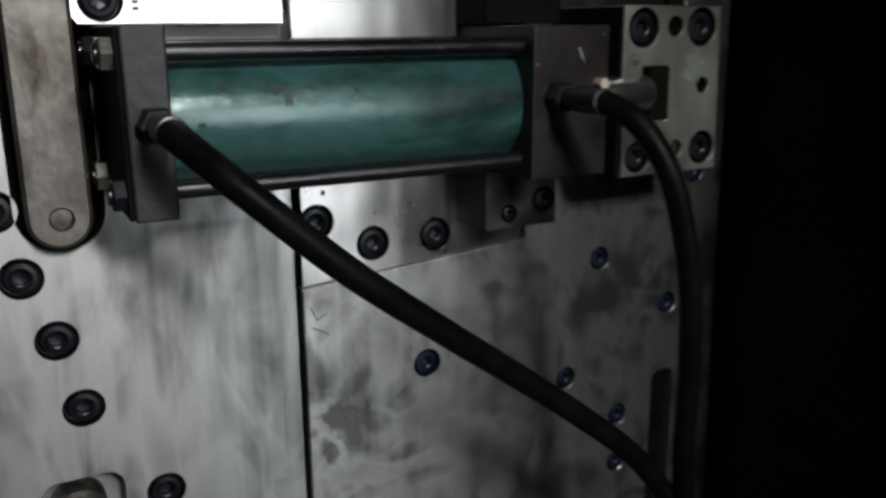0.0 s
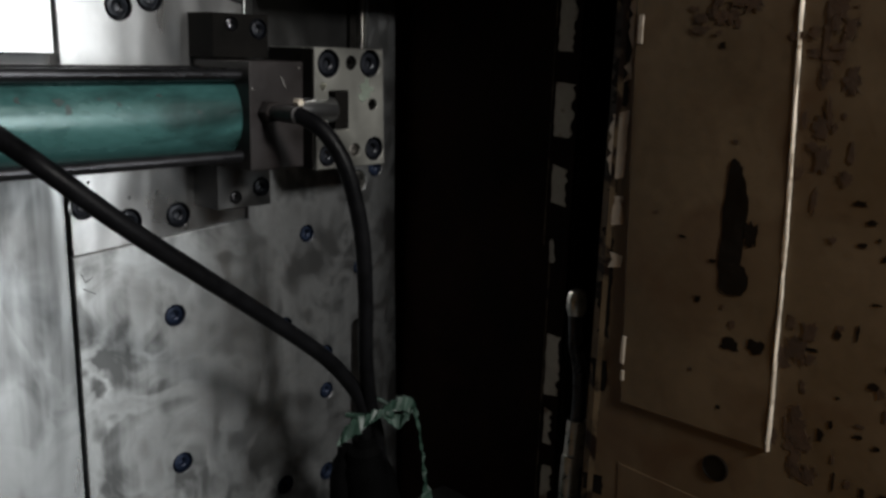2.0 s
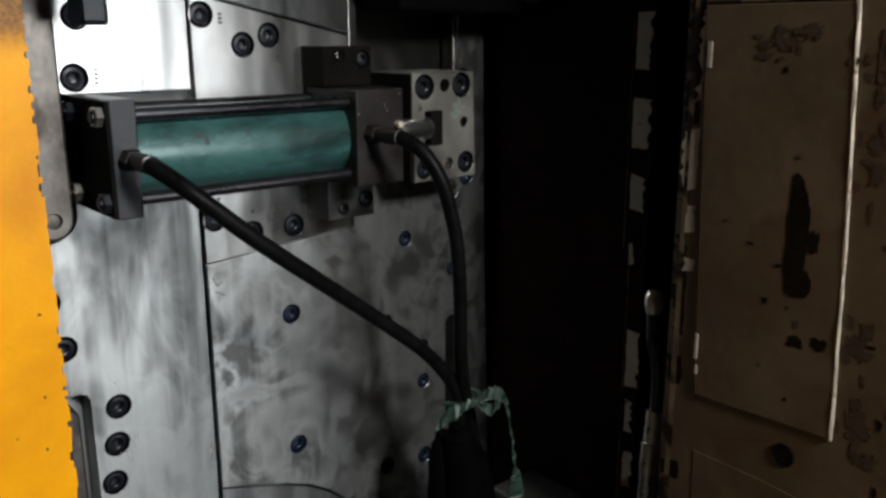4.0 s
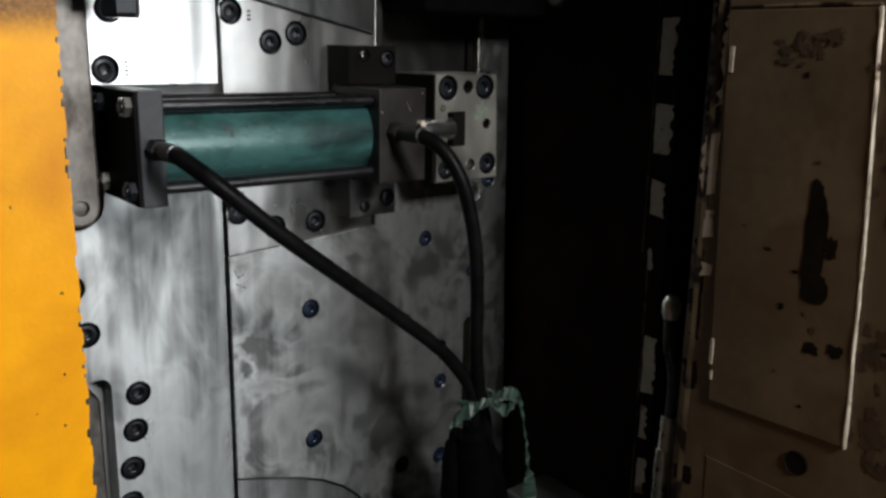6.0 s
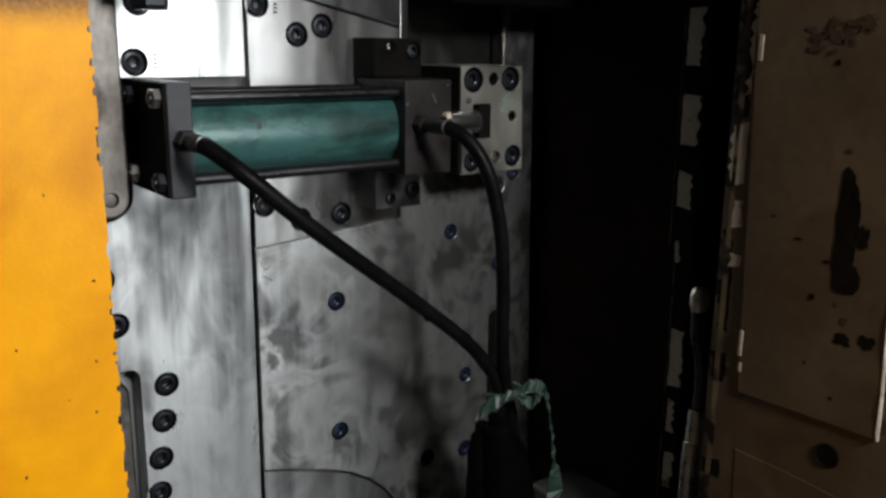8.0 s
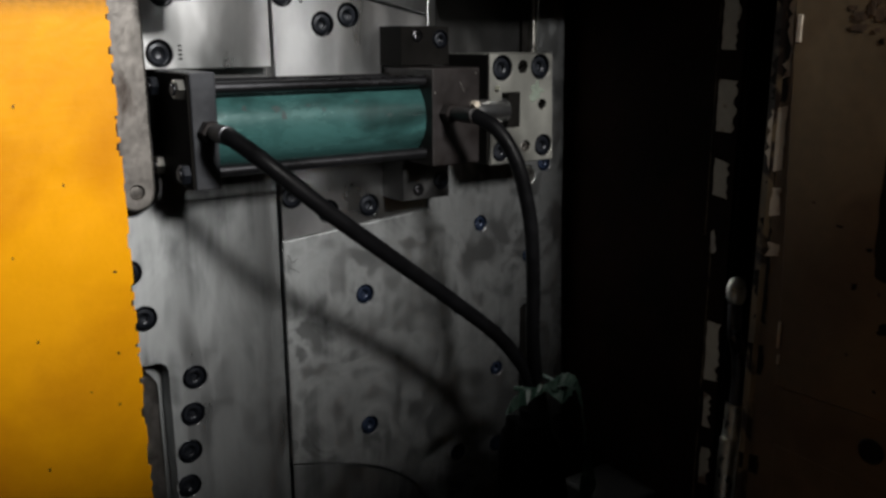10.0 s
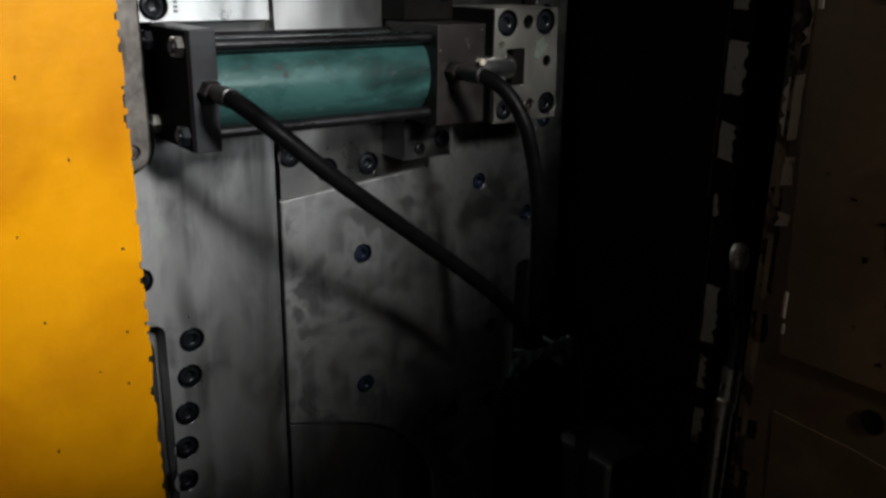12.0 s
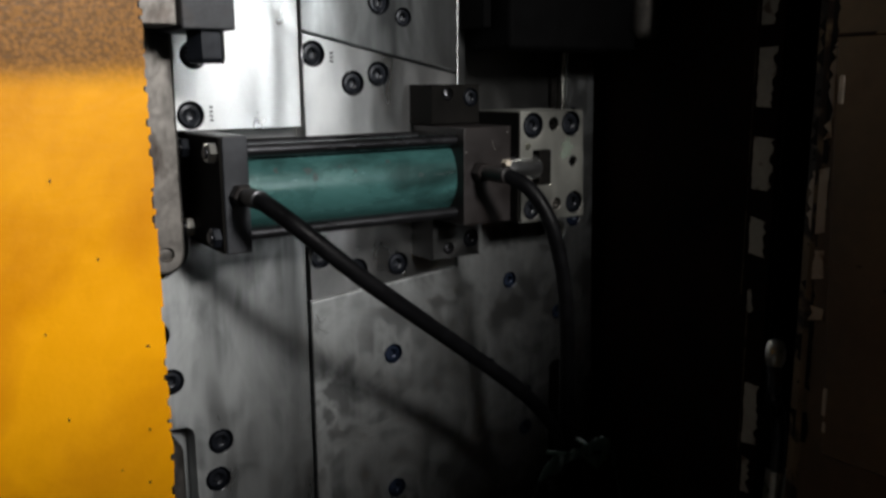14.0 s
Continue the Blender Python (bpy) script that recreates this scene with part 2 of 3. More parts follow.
def thing(name, label, category, group="", at=(0, 0, 0), kind=""):
    ob = new(name)
    ob.location = at
    return tagged(ob, label, category, group, kind)


def box(lo, hi, bevel=0.0, seg=2):
    bm = bmesh.new()
    bmesh.ops.create_cube(bm, size=1)
    for v in bm.verts:
        v.co = Vector([(lo[i] + hi[i]) / 2 + v.co[i] * (hi[i] - lo[i]) for i in range(3)])
    if bevel:
        bmesh.ops.bevel(bm, geom=list(bm.edges), offset=bevel, segments=seg, affect="EDGES", profile=0.5)
    return bm


def lathe(profile, n=32, axis="y", at=(0, 0, 0), hexagon=(), open_start=False):
    """Turned body: (radius, height) rows along an axis; rows listed in hexagon are six-sided."""
    bm = bmesh.new()
    rings = []
    for k, (r, h) in enumerate(profile):
        ring = []
        for i in range(n):
            a = 2 * math.pi * i / n
            rr = r
            if k in hexagon:
                s = (a % (math.pi / 3)) - math.pi / 6
                rr = r * math.cos(math.pi / 6) / math.cos(s)
            u, v = rr * math.cos(a), rr * math.sin(a)
            p = {"y": (u, h, v), "x": (h, u, v), "z": (u, v, h)}[axis]
            ring.append(bm.verts.new(Vector(p) + Vector(at)))
        rings.append(ring)
    for a, b in zip(rings, rings[1:]):
        for i in range(n):
            bm.faces.new((a[i], a[(i + 1) % n], b[(i + 1) % n], b[i]))
    for ring in (rings[-1:] if open_start else (rings[0], rings[-1])):
        bm.faces.new(ring)
    return bm


def circle(x, z, r, n=28):
    return [(x + r * math.cos(2 * math.pi * i / n), z + r * math.sin(2 * math.pi * i / n)) for i in range(n)]


def pocket(x0, x1, z0, z1, r, n=6):
    """Outline of a rounded rectangle."""
    out = []
    for cx, cz, a0 in ((x1 - r, z1 - r, 0), (x0 + r, z1 - r, 90), (x0 + r, z0 + r, 180), (x1 - r, z0 + r, 270)):
        for i in range(n + 1):
            a = radians(a0 + 90 * i / n)
            out.append((cx + r * math.cos(a), cz + r * math.sin(a)))
    return out


def grown(loop, d):
    """A closed outline moved outwards by d (d < 0: inwards)."""
    pts = [Vector(p) for p in loop]
    area = sum(a.x * b.y - b.x * a.y for a, b in zip(pts, pts[1:] + pts[:1]))
    s = 1 if area > 0 else -1
    out = []
    for i, p in enumerate(pts):
        e1, e2 = (p - pts[i - 1]).normalized(), (pts[(i + 1) % len(pts)] - p).normalized()
        n1, n2 = Vector((e1.y, -e1.x)) * s, Vector((e2.y, -e2.x)) * s
        m = n1 + n2
        m = m / max(0.3, m.length_squared / 2) if m.length > 1e-6 else n1
        out.append(tuple(p + m * d))
    return out


def slab(outline, holes, front, depth, hole_depth=0.02, chamfer=0.0012):
    """A plate whose face looks along -y, with blind holes sunk into it and broken edges."""
    bm = bmesh.new()

    def loop(pts, y):
        return [bm.verts.new((p[0], y, p[1])) for p in pts]

    def bridge(a, b):
        for i in range(len(a)):
            bm.faces.new((a[i], a[(i + 1) % len(a)], b[(i + 1) % len(b)], b[i]))

    edges = []
    o1, o2, o3 = loop(grown(outline, -chamfer), front), loop(outline, front + chamfer), loop(outline, front + depth)
    bridge(o1, o2), bridge(o2, o3)
    bm.faces.new(o3)
    rims = [o1]
    for item in holes:
        pts, hd = item if isinstance(item, tuple) and isinstance(item[1], float) and isinstance(item[0], list) else (item, hole_depth)
        h1, h2, h3 = loop(grown(pts, chamfer * 0.25), front), loop(pts, front + chamfer * 0.25), loop(pts, front + hd)
        bridge(h1, h2), bridge(h2, h3)
        bm.faces.new(h3)
        rims.append(h1)
    for rim in rims:
        for i in range(len(rim)):
            edges.append(bm.edges.get((rim[i], rim[(i + 1) % len(rim)])))
    bmesh.ops.triangle_fill(bm, use_beauty=True, use_dissolve=False, edges=edges, normal=(0, -1, 0))
    return bm


def tube(points, r, n=14, steps=8, radii=None):
    """A round tube along a smooth curve through points."""
    pts = [Vector(p) for p in points]
    path = []
    for i in range(len(pts) - 1):
        p0, p1, p2, p3 = pts[max(0, i - 1)], pts[i], pts[i + 1], pts[min(len(pts) - 1, i + 2)]
        for k in range(steps):
            t = k / steps
            path.append(0.5 * (2 * p1 + (p2 - p0) * t + (2 * p0 - 5 * p1 + 4 * p2 - p3) * t * t + (3 * p1 - p0 - 3 * p2 + p3) * t ** 3))
    path.append(pts[-1])
    bm = bmesh.new()
    rings, up = [], Vector((0, 0, 1))
    for i, p in enumerate(path):
        d = (path[min(i + 1, len(path) - 1)] - path[max(i - 1, 0)]).normalized()
        if i == 0:
            up = d.orthogonal().normalized()
        up = (up - d * up.dot(d)).normalized()
        side = d.cross(up)
        rr = r if radii is None else radii[min(len(radii) - 1, int(i * len(radii) / len(path)))]
        rings.append([bm.verts.new(p + (up * math.cos(2 * math.pi * k / n) + side * math.sin(2 * math.pi * k / n)) * rr) for k in range(n)])
    for a, b in zip(rings, rings[1:]):
        for k in range(n):
            bm.faces.new((a[k], a[(k + 1) % n], b[(k + 1) % n], b[k]))
    bm.faces.new(rings[0]), bm.faces.new(rings[-1])
    return bm


def strip(points, widths, across, thick=0.0008):
    """A thin band of plastic film along points; across gives its width direction row by row."""
    bm = bmesh.new()
    rows = []
    for p, w, a in zip(points, widths, across):
        a = Vector(a).normalized() * w / 2
        n = Vector((0, -thick, 0))
        rows.append([bm.verts.new(Vector(p) + q) for q in (-a, a, a + n, -a + n)])
    for a, b in zip(rows, rows[1:]):
        for k in range(4):
            bm.faces.new((a[k], a[(k + 1) % 4], b[(k + 1) % 4], b[k]))
    bm.faces.new(rows[0]), bm.faces.new(rows[-1])
    return bm


def blot(cx, cz, w, h, seed, ragged=0.25, n=26, thick=0.0003):
    """A thin ragged patch in the x-z plane, centred there."""
    rnd = random.Random(seed)
    bm = bmesh.new()
    pts = []
    for i in range(n):
        a = 2 * math.pi * i / n
        k = 1 + ragged * 0.7 * (rnd.random() - 0.5) * 2
        c, s = math.cos(a), math.sin(a)
        pts.append((cx + w / 2 * k * math.copysign(abs(c) ** 0.7, c), cz + h / 2 * k * math.copysign(abs(s) ** 0.7, s)))
    f, b = [bm.verts.new((x, -thick, z)) for x, z in pts], [bm.verts.new((x, 0, z)) for x, z in pts]
    bm.faces.new(f), bm.faces.new(b)
    for i in range(n):
        bm.faces.new((f[i], f[(i + 1) % n], b[(i + 1) % n], b[i]))
    return bm


# ---------- hall ----------
def structure(name, bm, mat, label, category="wall"):
    return tagged(finish(name, bm, mat), label, category, kind="structure")


structure("floor", box((-5, -7, -0.1), (5, 4, 0)), M_FLOOR, "dark oily concrete workshop floor", "floor")
structure("ceiling", box((-5, -7, 4.6), (5, 4, 4.7)), M_HALL, "dim grey workshop ceiling", "ceiling")
structure("wall_south", box((-5, -7.1, 0), (5, -7, 4.6)), M_HALL, "dim grey painted workshop wall")
structure("wall_north", box((-5, 4, 0), (5, 4.1, 4.6)), M_HALL, "dim grey painted workshop wall")
structure("wall_west", box((-5.1, -7, 0), (-5, 4, 4.6)), M_HALL, "dim grey painted workshop wall")
structure("wall_east", box((5, -7, 0), (5.1, 4, 4.6)), M_HALL, "dim grey painted workshop wall")

# ---------- mould ----------
mould = thing("injection_mould", "large ground steel injection mould with bolted insert plates", "mould", at=(0, 0.1, 0))
OFF = (0, -0.1, 0)


def mould_part(name, bm, mat, label="", smooth=False):
    ob = part(name, bm, mat, mould, label, smooth)
    ob.location = OFF
    return ob


BIG, MID, SMALL = 0.0168, 0.0150, 0.0130
left_bolts = [(-0.132, 1.030, BIG), (-0.1385, 0.979, BIG), (-0.146, 0.926, BIG), (-0.151, 0.876, BIG), (-0.155, 0.826, BIG),
              (-0.205, 1.185, BIG), (-0.191, 1.123, BIG), (-0.225, 1.240, BIG), (-0.238, 1.295, BIG)]
top_bolts = [(-0.146, 1.451, BIG), (-0.138, 1.522, BIG)]
wedge_bolts = [(0.019, 1.258, BIG), (0.074, 1.232, BIG), (0.140, 1.233, BIG), (0.018, 1.525, BIG), (0.075, 1.487, BIG), (0.114, 1.499, BIG)]
upper_bolts = [(0.117, 1.593, BIG), (0.155, 1.575, SMALL)]
right_bolts = [(0.344, 1.181, SMALL), (0.130, 1.100, MID), (0.132, 0.889, MID), (0.303, 1.048, SMALL), (0.379, 0.987, SMALL),
               (0.380, 0.926, SMALL), (0.301, 0.793, MID), (0.382, 0.787, MID), (0.446, 1.114, SMALL), (0.475, 1.268, 0.014), (0.468, 1.432, 0.015)]


def holes(bolts):
    return [(circle(x, z, r), 0.014) for x, z, r in bolts]


notch = [(-0.191 + 0.0325 * math.cos(radians(a)), 1.291 + 0.0325 * math.sin(radians(a))) for a in range(0, -181, -15)]
mould_part("left_plate", slab([(-0.9, 0.55), (-0.0025, 0.55), (-0.0025, 1.308), (-0.1585, 1.308)] + notch + [(-0.2235, 1.75), (-0.9, 1.75)],
           holes(left_bolts) + [(pocket(-0.232, -0.166, 0.60, 1.060, 0.014), 0.035)], 0.0, 0.20), M_STEEL, "ground steel plate with vertical grinding streaks")
# near-black floor stands for the shade deep in the notch
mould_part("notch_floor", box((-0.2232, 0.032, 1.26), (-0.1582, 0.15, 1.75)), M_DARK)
# set back and darkened in place of the cylinder's shadow on the plate
mould_part("shaded_recess_plate", box((-0.1575, 0.022, 1.30), (0.2, 0.15, 1.44)), M_STEEL_DULL)
mould_part("top_plate", slab([(-0.1685, 1.438), (-0.1640, 1.432), (-0.0025, 1.432), (-0.0025, 1.75), (-0.1695, 1.75)], holes(top_bolts), -0.003, 0.18),
           M_STEEL_TOP, "bright ground steel plate")
mould_part("wedge_insert", slab([(0.0025, 1.199), (0.236, 1.217), (0.240, 1.219), (0.242, 1.2445), (0.2425, 1.4985), (0.0025, 1.551)], holes(wedge_bolts) +
           [(circle(0.166, 1.481, 0.003, 12), 0.006), (circle(0.176, 1.481, 0.003, 12), 0.006), (circle(0.075, 1.262, 0.0022, 10), 0.006), (circle(0.026, 1.285, 0.0022, 10), 0.006)],
           -0.001, 0.18), M_STEEL_TOP, "steel wedge insert with slanted joints")
mould_part("upper_insert", slab([(0.0025, 1.5545), (0.2425, 1.502), (0.2425, 1.75), (0.0025, 1.75)], holes(upper_bolts), -0.001, 0.18), M_STEEL)
mould_part("right_plate", slab([(0.0025, 0.8615), (0.055, 0.847), (0.111, 0.8295), (0.150, 0.8135), (0.187, 0.7905), (0.213, 0.767), (0.236, 0.738), (0.26, 0.69),
           (0.27, 0.55), (0.541, 0.55), (0.5185, 1.2), (0.508, 1.75), (0.4565, 1.75), (0.4555, 1.425), (0.2445, 1.425), (0.2445, 1.2445), (0.244, 1.2155), (0.0025, 1.1965)],
           holes(right_bolts) + [(pocket(0.429, 0.463, 0.84, 1.030, 0.012), 0.04), (circle(0.441, 1.250, 0.017), 0.012)], 0.0, 0.20, chamfer=0.0016), M_STEEL_SWIRL,
           "steel plate with cloudy polishing swirls")
# black sheet over the steel floor paints the pocket's shade
mould_part("pocket_floor", box((0.4295, 0.012, 0.841), (0.4625, 0.039, 1.029)), M_DARK, "pocket floor blackened for shade")
mould_part("lower_plate", slab([(0.0025, 0.55), (0.2665, 0.55), (0.2565, 0.688), (0.233, 0.736), (0.210, 0.765), (0.185, 0.788), (0.148, 0.811), (0.110, 0.827), (0.054, 0.8445), (0.0025, 0.859)], [], 0.001, 0.18), M_STEEL)
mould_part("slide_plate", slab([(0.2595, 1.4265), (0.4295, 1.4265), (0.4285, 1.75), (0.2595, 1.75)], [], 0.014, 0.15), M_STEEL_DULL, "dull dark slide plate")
mould_part("slide_edge", box((0.2447, 0.0, 1.4265), (0.2585, 0.1, 1.75), 0.001), M_STEEL)
mould_part("back_body", box((-0.88, 0.19, 0.5), (0.52, 0.6, 1.76)), M_DARK)
# near-black strip stands for the shade down the groove
mould_part("slide_strip", box((0.4335, 0.012, 1.4265), (0.4455, 0.1, 1.745), 0.001), M_DARK)
mould_part("slide_strip", box((0.4475, 0.002, 1.4265), (0.4535, 0.1, 1.745), 0.0015), M_BRIGHT)
mould_part("joint_block", box((-0.0200, -0.0006, 1.035), (-0.0035, 0.01, 1.099), 0.0003), M_STEEL, "small inset steel key")

# socket head bolts, each in its counterbore
bolt_meshes = {}


def bolt_mesh(r, mat):
    key = (round(r, 4), mat.name)
    if key not in bolt_meshes:
        rh = r * 0.80
        hx = rh * 0.52
        # the outer rows line the counterbore in black, for the shade inside it
        bm = lathe([(r * 1.025, 0.0016), (r * 0.985, 0.0012), (r * 0.955, 0.0098), (rh, 0.0104), (rh, 0.0035), (rh * 0.93, 0.0022), (rh * 0.66, 0.0016), (rh * 0.62, 0.0030), (hx * 1.12, 0.0034), (hx, 0.0040), (hx, 0.0095), (hx * 0.3, 0.0105)], 30, hexagon=(9, 10, 11), open_start=True)
        ob = finish("socket_bolt", bm, mat, None, "", True)
        bolt_meshes[key] = ob.data
        bpy.data.objects.remove(ob)
    return bolt_meshes[key]


def bolt(x, z, r, mat, parent, y=0.0, off=(0, 0, 0), turn=0):
    ob = new("socket_bolt", bolt_mesh(r, mat))
    ob.parent = parent
    ob.location = Vector((x, y, z)) + Vector(off)
    ob.rotation_euler = (0, radians(turn), 0)
    return ob


for k, (x, z, r) in enumerate(left_bolts + top_bolts + wedge_bolts + upper_bolts):
    bolt(x, z, r * 0.97, M_BLACK, mould, -0.001, OFF, k * 37)
for k, (x, z, r) in enumerate(right_bolts):
    bolt(x, z, r * 0.97, M_BLUE, mould, 0.0, OFF, k * 41)

# unreadable stamped marks beside two bolts
for x, z, n in ((-0.121, 1.452, 4), (0.043, 1.523, 3)):
    for i in range(n):
        mould_part("stamped_mark", box((x - 0.002, -0.0036, z - 0.009 + i * 0.0052), (x + 0.0025, -0.0026, z - 0.0062 + i * 0.0052)), M_INK)
# scribed scratches
for x0, z0, x1, z1 in ((0.010, 1.178, 0.016, 1.165), (0.016, 1.165, 0.024, 1.170), (0.012, 1.158, 0.027, 1.149)):
    mould_part("scribed_line", tube([(x0, -0.0002, z0), (x1, -0.0002, z1)], 0.0006, 5, 2), M_INK)

# lock straps lying in their pockets
strap = thing("lock_strap", "worn steel lock strap with rounded end in a dark pocket", "strap", at=(-0.19, 0.03, 1.28))
bm = slab(pocket(-0.2170, -0.1695, 1.266, 1.738, 0.0235, 8), [(circle(-0.192, 1.2890, 0.0088), 0.012)], -0.026, 0.057, chamfer=0.003)
part("strap_body", bm, M_BAR, strap, "", False).location = (0.19, -0.03, -1.28)
strap2 = thing("lock_strap", "worn steel lock strap in the lower mould pocket", "strap", at=(-0.2, 0.03, 1.0))
bm = slab(pocket(-0.2255, -0.1800, 0.61, 1.046, 0.021, 8), [(circle(-0.2028, 0.66, 0.0088), 0.012)], 0.002, 0.030, chamfer=0.003)
part("strap_body", bm, M_BAR, strap2).location = (0.2, -0.03, -1.0)

for st, x, y, z in ((strap, -0.192, -0.026, 1.289), (strap2, -0.2028, 0.002, 0.66)):
    base_at = st.location
    part("strap_pin", lathe([(0.0055, 0.0055), (0.0082, 0.0060), (0.0086, 0.0115)], 24, "y", (0, 0, 0)), M_BAR, st, "recessed steel pin", True).location = Vector((x, y, z)) - base_at

# ---------- clamp above the cylinder ----------
clamp = thing("mould_clamp", "grey steel mould clamp with a dark bolt below", "clamp", at=(-0.155, 0, 1.6))
for name, lo, hi, mat in (("clamp_block", (-0.1835, -0.112, 1.545), (-0.125, -0.004, 1.70), M_CAP), ("clamp_arm", (-0.235, -0.10, 1.549), (-0.184, -0.004, 1.68), M_BAR)):
    part(name, box(lo, hi, 0.002), mat, clamp).location = (0.155, 0, -1.6)
part("clamp_bolt", lathe([(0.019, 1.510), (0.021, 1.515), (0.021, 1.545)], 24, "z", (-0.150, -0.085, 0), (0, 1, 2)), M_BLACK, clamp).location = (0.155, 0, -1.6)

# ---------- block over the slide ----------
guard = thing("slide_cover", "black oily block bolted over the slide", "cover", at=(0.38, 0, 1.64))
part("cover_block", box((0.262, -0.100, 1.531), (0.503, -0.0015, 1.748), 0.006, 3), M_SLEEVE, guard).location = (-0.38, 0, -1.64)
part("cover_lip", box((0.248, -0.060, 1.560), (0.2615, -0.0015, 1.748), 0.003), M_SLEEVE, guard, "oily side lip").location = (-0.38, 0, -1.64)

# ---------- hydraulic cylinder ----------
CX, CY, CZ = 0.05, -0.060, 1.366
cyl = thing("hydraulic_cylinder", "teal tie-rod hydraulic cylinder with dark square end caps", "cylinder", at=(CX, CY, CZ))


def cyl_part(name, bm, mat, label="", smooth=False, parent=None):
    ob = part(name, bm, mat, parent or cyl, label, smooth)
    ob.location = (-CX, -CY, -CZ) if parent is None else (0, 0, 0)
    return ob


cyl_part("end_cap", box((-0.1515, -0.122, 1.300), (-0.122, 0.0005, 1.4320), 0.0018), M_CAP, "dark grey painted square cap")
# black slab paints the cap's left face as turned from the light
cyl_part("cap_side", box((-0.1552, -0.1205, 1.3015), (-0.1517, 0.0, 1.4305), 0.0008), M_DARK, "cap side blackened for shade")
cyl_part("tube", lathe([(0.050, -0.1219), (0.0525, -0.1215), (0.0525, 0.1665), (0.050, 0.1669)], 56, "x", (0, CY, CZ - 0.001)), M_TUBE, "scuffed teal painted tube", True)
for k, (x, a, w, h) in enumerate(((-0.084, 27, 0.006, 0.007), (-0.044, 24, 0.010, 0.009), (-0.036, 15, 0.005, 0.010), (-0.002, 27, 0.005, 0.004), (0.018, 20, 0.004, 0.005), (0.066, 30, 0.006, 0.004), (0.110, 8, 0.007, 0.005), (-0.100, -2, 0.006, 0.004))):
    bm = blot(0, 0, w, h, 700 + k, 0.5, 14, 0.0003)
    bmesh.ops.rotate(bm, verts=bm.verts, cent=(0, 0, 0), matrix=Matrix.Rotation(radians(-a), 3, "X"))
    bmesh.ops.translate(bm, verts=bm.verts, vec=(x, CY - 0.0524 * math.cos(radians(a)), CZ - 0.001 + 0.0524 * math.sin(radians(a))))
    cyl_part("paint_scuff", bm, M_SCUFF)
cyl_part("head", box((0.167, -0.127, 1.302), (0.2440, 0.0, 1.430), 0.0016), M_HEAD, "dark brown painted square head")
for y in (-0.106, -0.012):
    for z in (1.4135, 1.3185):
        cyl_part("tie_rod", lathe([(0.0062, -0.167), (0.0072, -0.166), (0.0072, 0.1668)], 16, "x", (0, y, z)), M_RODS, "", True)
        # lit nuts are coloured bright steel, the shaded ones black
        cyl_part("tie_nut", lathe([(0.0105, -0.1645), (0.012, -0.1630), (0.012, -0.1552)], 24, "x", (0, y, z), (0, 1, 2)), M_BRIGHT if (y < -0.1) == (z > 1.36) else M_BLACK)
cyl_part("gland", lathe([(0.026, 0.2439), (0.026, 0.254), (0.024, 0.256)], 32, "x", (0, CY - 0.022, CZ)), M_BLACK, "", True)
cyl_part("piston_rod", lathe([(0.0165, 0.2556), (0.0165, 0.3165), (0.0155, 0.3180)], 36, "x", (0, CY - 0.030, CZ + 0.001)), M_CHROME, "polished chrome rod", True)
cyl_part("bleed_plug", lathe([(0.0042, -0.1365), (0.0052, -0.1355), (0.0052, -0.1268)], 18, "y", (0.2335, 0, 1.3815), (0, 1, 2)), M_WELD, "pale bleed plug")
for x, z in ((0.1695, 1.3975), (0.2365, 1.4215)):
    cyl_part("paint_chip", box((x, -0.1276, z), (x + 0.002, -0.1268, z + 0.002)), M_BRIGHT)
cyl_part("scratch", tube([(0.2115, -0.1271, 1.412), (0.2145, -0.1271, 1.405), (0.218, -0.1271, 1.399)], 0.0005, 5, 3), M_BRIGHT)

# cylinder foot brackets
for z0, z1, zs in ((1.2445, 1.3005, (1.259, 1.269)), (1.4315, 1.4845, (1.472, 1.467))):
    br = thing("cylinder_bracket", "dark steel bracket block bolted beside the cylinder head", "bracket", "cylinder brackets", at=(0.2, 0, (z0 + z1) / 2))
    o = (-0.2, 0, -(z0 + z1) / 2)
    big_hole, small_hole = (0.2275, zs[1], 0.0125), (0.189, zs[0], 0.0085)
    bm = slab([(0.163, z0), (0.2425, z0), (0.2425, z1), (0.163, z1)], holes([big_hole, small_hole]), -0.057, 0.056, chamfer=0.001)
    part("bracket_body", bm, M_STEEL_DULL if z0 < 1.3 else M_DARK, br).location = o
    bolt(*big_hole[:2], 0.0122, M_BLACK, br, -0.060, o, 15)
    bolt(*small_hole[:2], 0.0084, M_RODS, br, -0.060, o, 0)

# ---------- coupling plate that takes the rod ----------
coup = thing("coupling_plate", "pale steel coupling plate with slot, bolts and a green mark", "plate", at=(0.345, 0, 1.367))
o = (-0.345, 0, -1.367)
outline = [(0.284, 1.447), (0.284, 1.3815), (0.307, 1.3815), (0.307, 1.3920), (0.3395, 1.3920), (0.3395, 1.3420), (0.307, 1.3420), (0.307, 1.3530), (0.286, 1.3530), (0.288, 1.290), (0.406, 1.290), (0.400, 1.447)]
cb = [(0.3065, 1.427, 0.0182), (0.377, 1.4275, 0.0182), (0.386, 1.3125, 0.0165), (0.3055, 1.3085, 0.0150)]
cs = [(0.344, 1.428, 0.0095), (0.352, 1.313, 0.0090), (0.382, 1.373, 0.0078), (0.2975, 1.398, 0.0052)]
part("plate_body", slab(outline, holes(cb + cs), -0.098, 0.097, chamfer=0.0014), M_PLATE, coup).location = o
